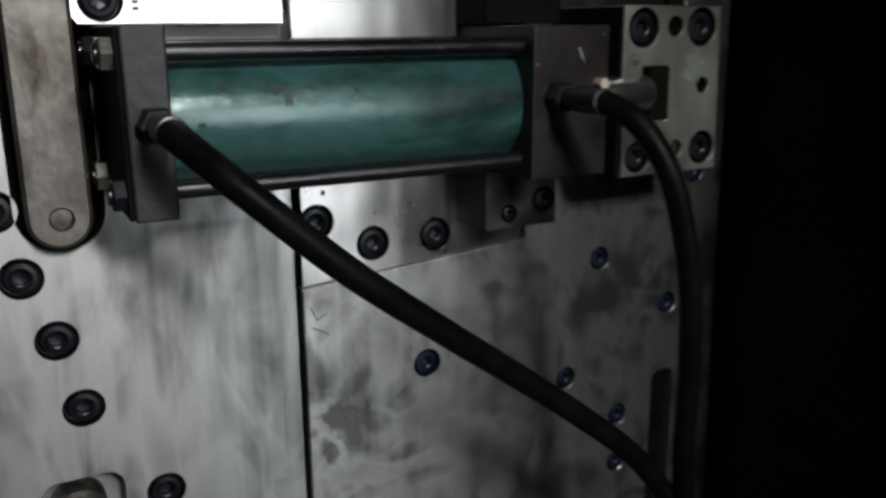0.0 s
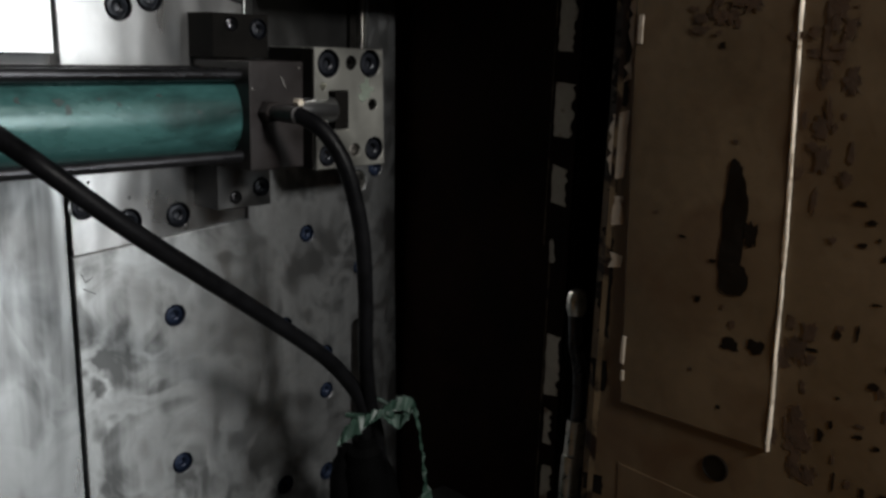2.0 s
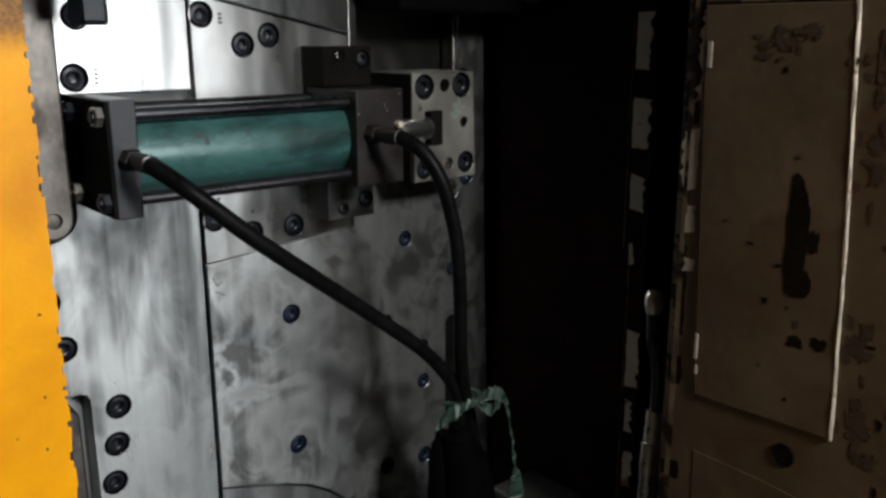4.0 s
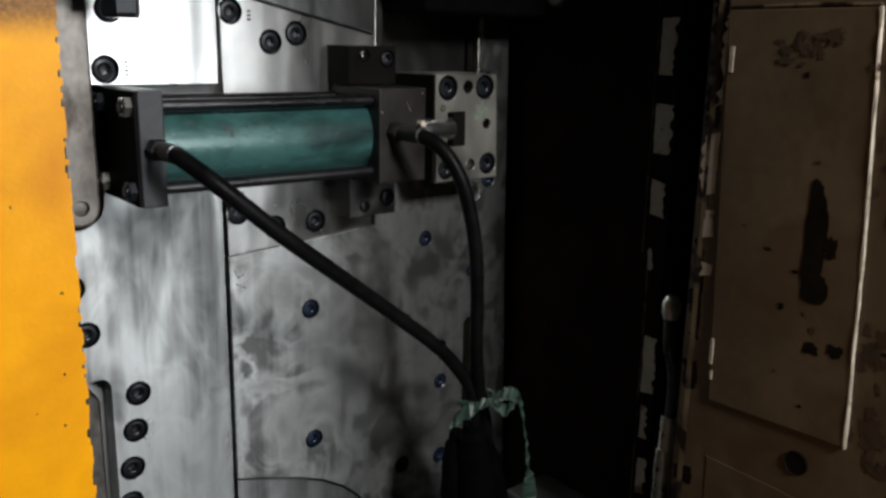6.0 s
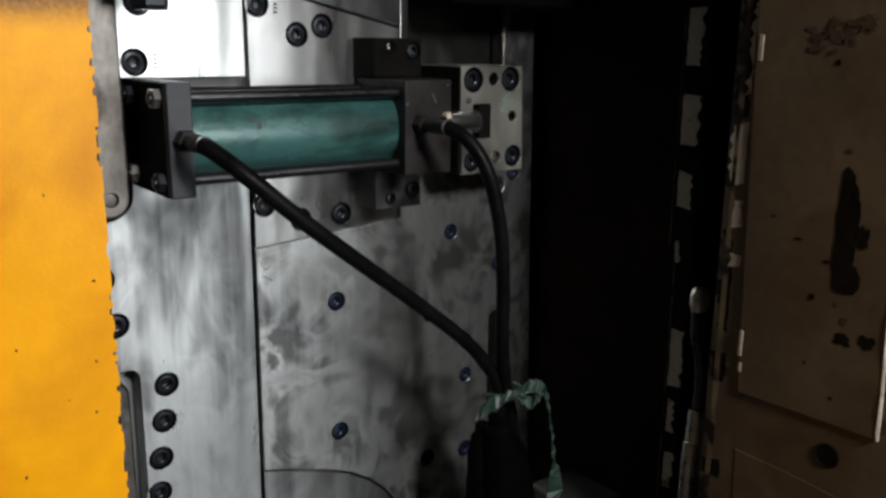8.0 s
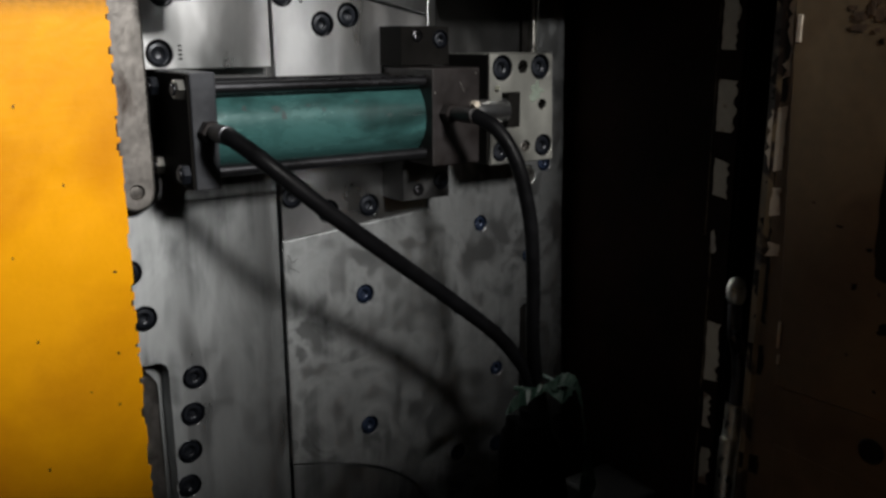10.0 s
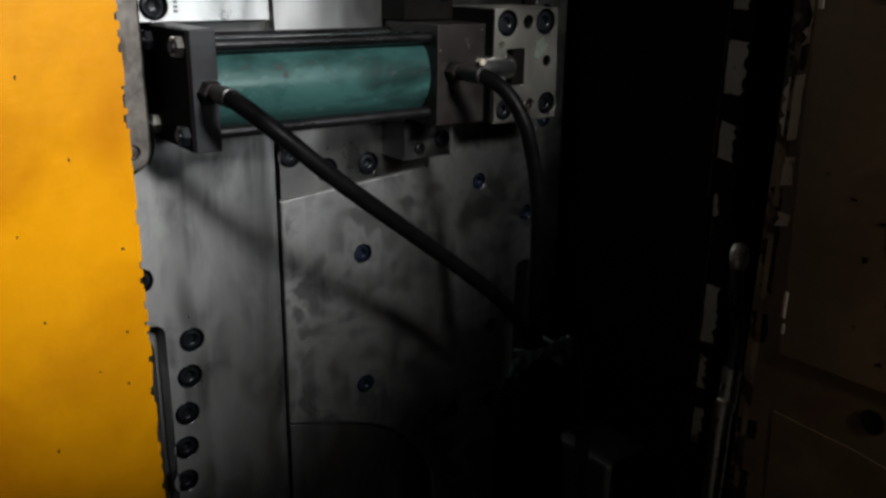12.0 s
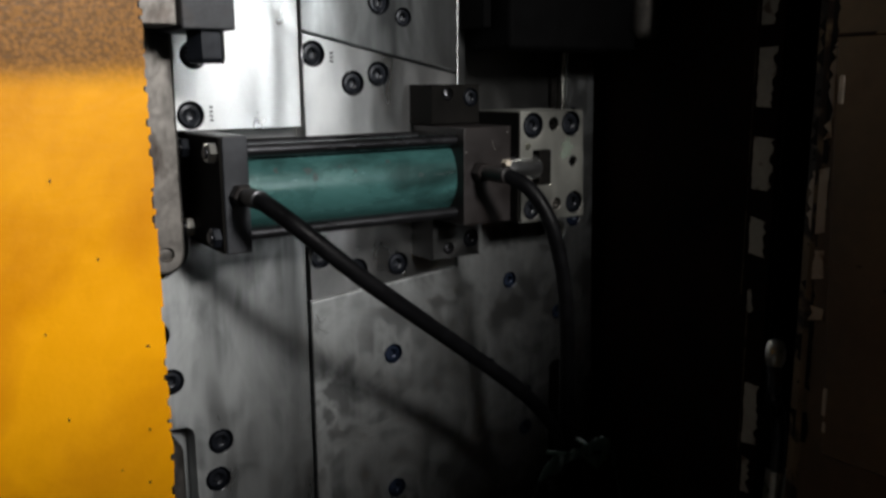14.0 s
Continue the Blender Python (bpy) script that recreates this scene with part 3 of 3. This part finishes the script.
part("rod_nut", box((0.3165, -0.0995, 1.3428), (0.3387, -0.031, 1.3912), 0.0005), M_DARK, coup, "black nut block on the rod").location = o
# dark slabs put the shade of the plate's left face into its colour
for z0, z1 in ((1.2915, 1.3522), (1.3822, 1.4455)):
    part("plate_side", box((0.2805, -0.0965, z0), (0.2838, -0.002, z1), 0.0005), M_DARK, coup, "plate side darkened for shade").location = o
# slot floor is coloured dark for the shade inside
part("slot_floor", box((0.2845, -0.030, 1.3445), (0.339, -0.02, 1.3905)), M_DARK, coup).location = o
for x, z, r in cb:
    bolt(x, z, r * 0.97, M_BLACK, coup, -0.0975, o, 20)
for x, z, r in cs[:3]:
    bolt(x, z, r * 0.95, M_BAR if z < 1.33 else M_DARK, coup, -0.096, o, 20)
for k, (cx, cz, w, h) in enumerate(((0.368, 1.390, 0.016, 0.022), (0.375, 1.394, 0.020, 0.007), (0.363, 1.384, 0.014, 0.008), (0.371, 1.401, 0.006, 0.014))):
    ob = part("green_mark", blot(cx, cz, w, h, 30 + k, 0.45), M_GREENMARK, coup)
    ob.location = Vector(o) + Vector((0, -0.0982 - 0.0002 * k, 0))
part("dowel", lathe([(0.012, -0.001), (0.0145, 0.001), (0.0145, 0.012)], 28, "y", (0.441, 0, 1.250)), M_BRIGHT, coup, "bright dowel below the plate", True).location = o

# ---------- hoses ----------
HOSE_L = [(-0.134, -0.176, 1.367), (-0.132, -0.192, 1.364), (-0.120, -0.207, 1.352), (-0.099, -0.225, 1.331), (-0.042, -0.240, 1.279), (0.034, -0.232, 1.2205), (0.088, -0.222, 1.180), (0.147, -0.212, 1.135), (0.207, -0.207, 1.086), (0.247, -0.204, 1.045), (0.276, -0.202, 1.002), (0.286, -0.200, 0.95), (0.29, -0.198, 0.85), (0.295, -0.196, 0.6)]
HOSE_R = [(0.190, -0.186, 1.372), (0.196, -0.197, 1.368), (0.206, -0.214, 1.356), (0.2165, -0.228, 1.333), (0.225, -0.238, 1.303), (0.2405, -0.242, 1.237), (0.251, -0.238, 1.158), (0.264, -0.225, 1.071), (0.288, -0.208, 0.994), (0.304, -0.205, 0.94), (0.312, -0.204, 0.85), (0.316, -0.200, 0.6)]


def hydraulic_hose(label, pts, x, z, y0, y1, ring):
    """A hose with its fitting, which is screwed in at (x, y0, z) and ends at y1."""
    h = thing("hydraulic_hose", label, "hose", "hydraulic hoses", at=(x, y0, z))
    L = y1 - y0
    part("nut", lathe([(0.0115, 0.0002), (0.013, -0.002), (0.013, -0.014), (0.0115, -0.016)], 24, "y", hexagon=(0, 1, 2, 3)), M_HEAD, h, "black hexagon nut")
    part("nipple", lathe([(0.0080, -0.016), (0.0080, -0.028), (0.0098, -0.029), (0.0104, -0.036), (0.0104, L + 0.003)], 24, "y"), M_HEAD, h, "dark crimped nipple", True)
    part("ferrule", lathe([(0.0100, L + 0.0012), (0.0105, L + 0.0008), (0.0105, L - 0.0006), (0.0096, L - 0.001)], 24, "y"), ring, h, "crimped ferrule ring", True)
    part("hose_tube", tube(pts, 0.0096, 18, 8), M_RUBBER, h, "black rubber hose", True).location = (-x, -y0, -z)
    return h


hydraulic_hose("black rubber hydraulic hose slanting down across the mould", HOSE_L, -0.134, 1.367, -0.1222, -0.182, M_RODS)
hydraulic_hose("black rubber hydraulic hose curving down from the cylinder head", HOSE_R, 0.190, 1.372, -0.1272, -0.190, M_HEAD)

# ---------- green film tied round the hoses ----------
rib = thing("plastic_tie", "green plastic film knotted round both hoses", "tie", at=(0.290, -0.215, 0.994))
RX, RY, RZ = 0.290, -0.215, 0.994


def rib_part(name, bm, label=""):
    ob = part(name, bm, M_RIBBON, rib, label)
    ob.location = (-RX, -RY, -RZ)


rib_part("wrap", tube([(RX - 0.034, RY + 0.018, RZ - 0.006), (RX - 0.018, RY - 0.012, RZ - 0.002), (RX, RY - 0.018, RZ), (RX + 0.016, RY - 0.008, RZ + 0.001), (RX + 0.02, RY + 0.018, RZ)], 0.0035, 8, 6))
rib_part("knot", tube([(RX - 0.006, RY - 0.020, RZ + 0.008), (RX, RY - 0.026, RZ), (RX + 0.008, RY - 0.021, RZ - 0.008)], 0.006, 8, 5))


def film(rows):
    rnd = random.Random(len(rows) * 7 + int(abs(rows[0][0]) * 1000))
    pts, widths, across = [], [], []
    for i in range(len(rows) - 1):
        for k in range(5):
            t = k / 5
            a, b = rows[i], rows[i + 1]
            j = 0.0012
            pts.append(tuple(RAD + (a[m] + (b[m] - a[m]) * t) + rnd.uniform(-j, j) for m, RAD in enumerate((RX, RY, RZ))))
            widths.append(1.5 * (a[3] + (b[3] - a[3]) * t) + rnd.uniform(-j, j))
            across.append((0.4 + rnd.uniform(-0.3, 0.3), rnd.uniform(-0.5, 0.5), 0.8) if abs(rows[-1][0] - rows[0][0]) > abs(rows[-1][2] - rows[0][2]) else (0.9, rnd.uniform(-0.6, 0.6), 0.15))
    return strip(pts, widths, across)


rib_part("film_loop", film([(-0.010, -0.026, 0.006, 0.006), (-0.030, -0.028, 0.006, 0.012), (-0.050, -0.026, 0.001, 0.015), (-0.070, -0.024, -0.004, 0.016), (-0.082, -0.022, -0.014, 0.010)]))
rib_part("film_loop", film([(-0.014, -0.024, 0.002, 0.004), (-0.040, -0.020, -0.006, 0.008), (-0.062, -0.018, -0.012, 0.008), (-0.080, -0.021, -0.016, 0.007)]))
rib_part("film_loop", film([(-0.012, -0.026, 0.008, 0.007), (0.006, -0.030, 0.012, 0.012), (0.022, -0.030, 0.010, 0.014), (0.040, -0.027, 0.000, 0.010), (0.050, -0.025, -0.008, 0.005)]))
rib_part("film_loop", film([(-0.008, -0.026, 0.002, 0.005), (0.004, -0.029, -0.010, 0.010), (0.018, -0.028, -0.016, 0.014), (0.034, -0.026, -0.010, 0.010), (0.046, -0.025, -0.002, 0.004)]))
rib_part("film_tail", film([(0.047, -0.025, -0.006, 0.005), (0.056, -0.024, -0.035, 0.003), (0.064, -0.024, -0.075, 0.003), (0.070, -0.024, -0.115, 0.006), (0.074, -0.023, -0.145, 0.014), (0.080, -0.022, -0.20, 0.020), (0.086, -0.02, -0.32, 0.020)]))

# dark cable sleeve in which the hoses vanish
sl = thing("cable_sleeve", "black rubber sleeve bundling the hoses below the tie", "sleeve", at=(RX, RY, 0.7))
for dx, dy, r, top in ((0.004, 0.02, 0.030, 0.045), (-0.016, 0.045, 0.020, 0.066), (0.036, 0.030, 0.026, 0.075)):
    part("sleeve_fold", tube([(RX + dx * 0.5 - 0.004, RY + dy, RZ - top), (RX + dx, RY + dy, RZ - top - 0.06), (RX + dx * 1.2 + 0.008, RY + dy, RZ - 0.25), (RX + dx + 0.012, RY + dy, 0.56)], r, 18, 6, [r * k for k in (0.55, 0.8, 0.95, 1.06, 1.12, 1.1, 1.15, 1.15)]), M_SLEEVE, sl, "", True).location = (-RX, -RY, -0.7)

# ---------- platen and machine frame ----------
plat = thing("fixed_platen", "dark oily brown machine platen with threaded holes", "platen", at=(0.65, 0, 1))


def side_slab(pts, holes_, x, depth, hd):
    """As slab, but its face looks along -x: outline in (y, z)."""
    bm = slab([(-y, z) for y, z in pts], [([(-y, z) for y, z in h], hd) for h in holes_], 0, depth, chamfer=0.0015)
    bmesh.ops.rotate(bm, verts=bm.verts, cent=(0, 0, 0), matrix=Matrix.Rotation(radians(-90), 3, "Z"))
    bmesh.ops.translate(bm, verts=bm.verts, vec=(x, 0, 0))
    return bm


ph = [(y, z) for z in (1.41, 1.335, 1.268, 1.02, 0.955, 0.89) for y in (-0.088, -0.192)]
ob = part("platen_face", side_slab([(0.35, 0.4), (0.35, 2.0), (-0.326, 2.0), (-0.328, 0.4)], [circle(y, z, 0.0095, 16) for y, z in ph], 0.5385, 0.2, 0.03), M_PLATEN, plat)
ob.location = (-0.65, 0, -1)
bm = bmesh.new()
prof = [(0.5405, -0.3290), (0.5435, -0.333), (0.553, -0.338), (0.585, -0.338), (0.585, -0.3290)]
lo_, hi_ = [bm.verts.new((x, y, 0.4)) for x, y in prof], [bm.verts.new((x, y, 2.0)) for x, y in prof]
for i in range(5):
    bm.faces.new((lo_[i], lo_[(i + 1) % 5], hi_[(i + 1) % 5], hi_[i]))
bm.faces.new(lo_), bm.faces.new(hi_)
part("platen_edge", bm, M_GREASE, plat, "greasy bare corner").location = (-0.65, 0, -1)
for y, z in ph:
    part("hole_rim", lathe([(0.0085, -0.0004), (0.0098, -0.0008), (0.0112, 0.0)], 16, "x", (0.5384, y, z)), M_PLATEN, plat).location = (-0.65, 0, -1)

# cream paint left along the platen's edge, and the bright ridge beside it
def ragged(y0, y1, z0, z1, seed, amp=0.0025, ends=0.006):
    """Outline in (y, z) of a torn strip of paint."""
    rn_ = random.Random(seed)
    n = max(4, int((z1 - z0) / 0.006))
    near = [(y0 + rn_.uniform(-amp, amp) * 0.4, z0 + (z1 - z0) * i / n) for i in range(n + 1)]
    far = [(y1 + rn_.uniform(-amp, amp) * 1.6, z0 + (z1 - z0) * i / n + rn_.uniform(-ends, ends) * (i in (0, n))) for i in range(n + 1)]
    return near + far[::-1]


def paint_strip(name, parent, outline, x, mat, off):
    bm = bmesh.new()
    f = [bm.verts.new((x - 0.0006, y, z)) for y, z in outline]
    b = [bm.verts.new((x + 0.0002, y, z)) for y, z in outline]
    bm.faces.new(f), bm.faces.new(b)
    for i in range(len(f)):
        bm.faces.new((f[i], f[(i + 1) % len(f)], b[(i + 1) % len(f)], b[i]))
    part(name, bm, mat, parent).location = off


for k, (y0, y1, z0, z1) in enumerate(((-0.290, -0.315, 1.452, 1.530), (-0.290, -0.318, 1.340, 1.412), (-0.292, -0.314, 1.250, 1.302), (-0.295, -0.302, 1.165, 1.195),
                                      (-0.300, -0.322, 0.970, 1.062), (-0.303, -0.314, 0.895, 0.950), (-0.304, -0.320, 0.80, 0.86), (-0.290, -0.312, 1.56, 1.62))):
    paint_strip("paint_patch", plat, ragged(y0, y1, z0, z1, 40 + k), 0.5385, M_CREAM_CHIP, (-0.65, 0, -1))
paint_strip("edge_ridge", plat, ragged(-0.2835, -0.2850, 1.19, 1.95, 60, 0.0004), 0.5385, M_EDGE, (-0.65, 0, -1))
paint_strip("edge_ridge", plat, ragged(-0.2955, -0.2970, 0.45, 1.17, 61, 0.0004), 0.5385, M_EDGE, (-0.65, 0, -1))
part("guide_pin", lathe([(0.012, 1.549), (0.019, 1.554), (0.022, 1.564), (0.022, 1.95)], 24, "z", (0.513, -0.105, 0)), M_BAR, plat, "worn round steel pin", True).location = (-0.65, 0, -1)
part("pin_bracket", box((0.490, -0.130, 1.80), (0.540, -0.080, 1.86), 0.002), M_DARK, plat).location = (-0.65, 0, -1)

fr = thing("machine_column", "aged cream machine frame with rust, grease and chipped edges", "machine frame", at=(0.6, -0.9, 1))
FO = (-0.6, 0.9, -1)
bm = bmesh.new()
prof = [(0.4195, -1.02), (0.4195, -0.463), (0.4235, -0.452), (0.440, -0.444), (0.62, -0.444), (0.62, -1.02)]
lo_, hi_ = [bm.verts.new((x, y, 0.3)) for x, y in prof], [bm.verts.new((x, y, 2.1)) for x, y in prof]
for i in range(6):
    bm.faces.new((lo_[i], lo_[(i + 1) % 6], hi_[(i + 1) % 6], hi_[i]))
bm.faces.new(lo_), bm.faces.new(hi_)
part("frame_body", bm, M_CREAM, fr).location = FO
bm = bmesh.new()
prof = [(0.4188, -0.470), (0.4184, -0.462), (0.4224, -0.4508), (0.4398, -0.4426), (0.466, -0.4426), (0.466, -0.4446), (0.4402, -0.4446), (0.4238, -0.4528), (0.4200, -0.464)]
lo_, hi_ = [bm.verts.new((x, y, 0.31)) for x, y in prof], [bm.verts.new((x, y, 2.09)) for x, y in prof]
for i in range(9):
    bm.faces.new((lo_[i], lo_[(i + 1) % 9], hi_[(i + 1) % 9], hi_[i]))
bm.faces.new(lo_), bm.faces.new(hi_)
part("column_edge", bm, M_EDGE, fr, "rusty chipped column edge").location = FO
rnd = random.Random(5)
for k, (y0, y1, z0, z1) in enumerate(((-0.4755, -0.450, 1.395, 1.60), (-0.471, -0.450, 1.230, 1.262), (-0.474, -0.450, 1.128, 1.215), (-0.470, -0.450, 1.30, 1.315), (-0.476, -0.455, 1.062, 1.10), (-0.482, -0.455, 0.93, 0.955), (-0.480, -0.455, 0.70, 0.88))):
    paint_strip("rust_band", fr, ragged(y0, -0.4575, z0, z1, 70 + k, 0.004), 0.41935, M_GREASE, FO)
for k, (y0, y1, z0, z1) in enumerate(((-0.4775, -0.4725, 1.425, 1.53), (-0.4785, -0.4590, 1.318, 1.392), (-0.481, -0.466, 1.265, 1.297), (-0.484, -0.468, 1.216, 1.229))):
    paint_strip("paint_patch", fr, ragged(y0, y1, z0, z1, 80 + k, 0.003), 0.41925, M_CREAM_CHIP, FO)
# welded cover plate, its near edge painted pale where it catches the light
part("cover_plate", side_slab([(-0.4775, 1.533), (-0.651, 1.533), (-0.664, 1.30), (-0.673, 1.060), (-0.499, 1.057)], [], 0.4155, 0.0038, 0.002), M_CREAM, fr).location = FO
bm = tube([(0.4165, -0.652, 1.533), (0.4165, -0.665, 1.30), (0.4165, -0.6745, 1.060)], 0.0022, 8, 14)
rn = random.Random(3)
for v in bm.verts:
    v.co += Vector([rn.uniform(-0.0007, 0.0007) for _ in range(3)])
part("weld_bead", bm, M_WELD, fr, "weld bead painted pale as a lit edge").location = FO
bm = tube([(0.418, -0.651, 1.5345), (0.418, -0.575, 1.536), (0.418, -0.4775, 1.5345)], 0.0026, 8, 10)
part("weld_bead", bm, M_EDGE, fr).location = FO
for y, z0, z1, w in ((-0.4855, 1.462, 1.492, 0.0045), (-0.4965, 1.105, 1.138, 0.0035), (-0.4985, 1.085, 1.097, 0.003)):
    part("paint_flake", box((0.4138, y - w, z0), (0.4165, y + w * 0.3, z1), 0.0008), M_CREAM_CHIP, fr, "pale lifted paint flake").location = FO
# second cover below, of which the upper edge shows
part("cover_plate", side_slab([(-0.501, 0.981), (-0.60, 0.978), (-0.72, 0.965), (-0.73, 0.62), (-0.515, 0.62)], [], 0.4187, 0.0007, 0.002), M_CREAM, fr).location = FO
part("bolt_hole", lathe([(0.0150, -0.0012), (0.0135, -0.0022), (0.0120, 0.004), (0.0120, 0.012)], 24, "x", (0.4195, -0.6205, 1.0195)), M_GREASE, fr, "", True).location = FO


def side_blot(y, z, w, h, seed, mat, name, x, ragged=0.3):
    bm = blot(-y, z, w, h, seed, ragged)
    bmesh.ops.rotate(bm, verts=bm.verts, cent=(0, 0, 0), matrix=Matrix.Rotation(radians(-90), 3, "Z"))
    bmesh.ops.translate(bm, verts=bm.verts, vec=(x, 0, 0))
    part(name, bm, mat, fr).location = FO


side_blot(-0.6125, 1.278, 0.026, 0.120, 1, M_GREASE, "grease_stain", 0.4153, 0.16)
side_blot(-0.619, 1.230, 0.029, 0.034, 2, M_GREASE, "grease_stain", 0.4150, 0.1)
side_blot(-0.6085, 1.336, 0.015, 0.032, 12, M_GREASE, "grease_stain", 0.4152, 0.25)
side_blot(-0.632, 1.280, 0.014, 0.024, 3, M_GREASE, "grease_stain", 0.4151, 0.4)
side_blot(-0.6225, 1.162, 0.020, 0.013, 4, M_GREASE, "grease_stain", 0.4153, 0.35)
side_blot(-0.6495, 1.166, 0.018, 0.014, 5, M_GREASE, "grease_stain", 0.4153, 0.35)
for k, (y, z, w, h, n) in enumerate(((-0.690, 1.475, 0.014, 0.034, 16), (-0.694, 1.375, 0.012, 0.028, 13), (-0.690, 1.165, 0.008, 0.022, 8), (-0.690, 1.075, 0.010, 0.014, 8), (-0.706, 1.060, 0.009, 0.010, 5))):
    for i in range(n):
        side_blot(y + rnd.gauss(0, w), z + rnd.gauss(0, h), rnd.uniform(0.004, 0.017), rnd.uniform(0.005, 0.024), 300 + k * 20 + i, M_RUST, "rust_patch", 0.4193 - 0.00004 * i, 0.6)
for k in range(60):
    y, z = rnd.uniform(-0.84, -0.70), rnd.uniform(0.98, 1.50)
    side_blot(y, z, abs(rnd.gauss(0.002, 0.004)) + 0.002, abs(rnd.gauss(0.002, 0.006)) + 0.002, 500 + k, M_GREASE if k % 3 else M_RUST, "spatter", 0.4192, 0.5)
for k in range(14):
    y, z = rnd.uniform(-0.645, -0.51), rnd.uniform(1.08, 1.51)
    side_blot(y, z, rnd.uniform(0.003, 0.008), rnd.uniform(0.003, 0.010), 90 + k, M_GREASE if k % 2 else M_RUST, "spatter", 0.4152, 0.5)
for k in range(14):
    side_blot(rnd.gauss(-0.585, 0.024), rnd.gauss(1.487, 0.016), rnd.uniform(0.004, 0.022), rnd.uniform(0.004, 0.016), 600 + k, M_RUST, "rust_patch", 0.4151 - 0.00005 * k, 0.6)

# steel pipe in the gap
pipe = thing("grease_pipe", "steel pipe with a rounded end cap in the gap", "pipe", at=(0.51, -0.35, 1.12))
PO = (-0.51, 0.35, -1.12)
bm = lathe([(0.004, 0.019), (0.010, 0.015), (0.0135, 0.006), (0.0135, -0.010), (0.010, -0.018)], 20, "z", (0.500, -0.372, 1.132))
part("end_cap", bm, M_BRIGHT, pipe, "", True).location = PO
part("pipe_tube", tube([(0.499, -0.372, 1.12), (0.498, -0.376, 1.075), (0.508, -0.378, 1.042), (0.513, -0.378, 1.00), (0.511, -0.378, 0.955)], 0.0095, 14, 8), M_RODS, pipe, "", True).location = PO
part("sleeve", tube([(0.511, -0.378, 0.965), (0.507, -0.378, 0.90), (0.502, -0.378, 0.861), (0.498, -0.378, 0.302)], 0.0135, 14, 8), M_BRIGHT, pipe, "galvanised lower sleeve", True).location = PO
# black sheet added as the dark, unlit back of the gap
gap = thing("gap_shade", "black sheet added for the shade deep inside the gap", "cover", at=(0.66, -0.41, 1.2))
part("shade_sheet", box((-0.075, -0.0, -0.9), (0.0, 0.09, 0.9)), M_DARK, gap)

base = thing("steel_block", "grey painted machine base block under the mould", "base", at=(0.5, -0.15, 0.4))
part("base_block", box((-0.065, -0.08, -0.4), (0.036, 0.04, 0.352), 0.006), M_GREY, base)
mb = thing("mould_support", "dark steel support under the mould", "support", at=(-0.15, 0.25, 0.25))
part("support_block", box((-0.7, -0.2, -0.25), (0.66, 0.4, 0.26), 0.004), M_DARK, mb)
fb = thing("frame_foot", "cream painted machine foot", "base", at=(0.55, -1.3, 0.15))
part("foot_block", box((-0.12, 0.25, -0.15), (0.3, 1.6, 0.151), 0.004), M_CREAM, fb)
pf = thing("platen_foot", "dark steel foot below the platen", "base", at=(0.66, 0.1, 0.35))
part("foot_block", box((-0.1, -0.3, -0.05), (0.1, 0.2, 0.052), 0.004), M_DARK, pf)

# ---------- yellow guard door ----------
DX, DY = -0.2815, -0.330
door = thing("guard_door", "glossy yellow enamelled guard door, browned above for shade and grime, with chipped edge", "guard door", at=(-0.9, DY, 1.1))
DO = (0.9, -DY, -1.1)
rn = random.Random(11)
edge, z = [], 0.35
while z < 2.05:
    step = rn.uniform(0.002, 0.009)
    chip = rn.random() < 0.42
    d = rn.uniform(0.0010, 0.0046) if chip else rn.uniform(0, 0.0008)
    edge += [(DX - d, z), (DX - d * 0.9, z + step * 0.8)]
    z += step
bm = slab([(-1.6, 0.35)] + edge + [(-1.6, edge[-1][1])], [], DY, 0.0012, chamfer=0.0003)
part("enamel", bm, M_YELLOW, door, "yellow enamel with chipped rim").location = DO
part("sheet", box((-1.598, DY + 0.0014, 0.36), (DX - 0.0016, DY + 0.026, 2.04), 0.001), M_CHIP, door, "dark bare steel sheet edge").location = DO
for k in range(24):
    x, z = DX - 0.002 - abs(rn.gauss(0, 0.16)), rn.uniform(0.95, 1.62)
    ob = part("paint_chip", blot(x, z, rn.uniform(0.0010, 0.0028), rn.uniform(0.0010, 0.003), 200 + k, 0.5, 10, 0.0003), M_CHIP, door)
    ob.location = Vector(DO) + Vector((0, DY - 0.0001, 0))


# ---------- unseen board, added and slid in behind the camera to cast shade ---
BY = -1.33
board = thing("shade_board", "unseen matt black board added to shade the machine, with a cut-away top, standing on the floor", "board", at=(0, BY, 0))
# the top edge is cut to the outline of the wanted shadow
bm = slab([(-0.62, 0.0), (0.62, 0.0), (0.62, 1.42), (0.315, 1.42), (0.305, 2.20), (0.262, 2.20), (0.248, 2.04), (0.232, 1.95), (0.205, 1.885), (0.165, 1.832), (0.110, 1.790), (0.040, 1.755), (-0.05, 1.730), (-0.12, 1.725), (-0.20, 1.740), (-0.35, 1.765), (-0.62, 1.78)], [], 0.0, 0.012)
part("board_sheet", bm, M_GREASE, board)
part("board_foot", box((-0.60, -0.12, 0.0), (0.60, -0.0005, 0.03), 0.002), M_GREASE, board)


def motions():
    """The board slides in from the right behind the camera, and so shades the lower right of the machine."""
    rows = [(0, 2.0), (7.4, 2.0), (8.2, 1.75), (8.8, 1.10), (9.4, 0.50), (10.0, 0.16), (10.5, 0.07), (11.0, 0.0), (12.5, -0.015), (13.2, 0.0), (14.0, 0.01)]
    walk(board, [(t, pose(dx, BY, 0)) for t, dx in rows])


motions()
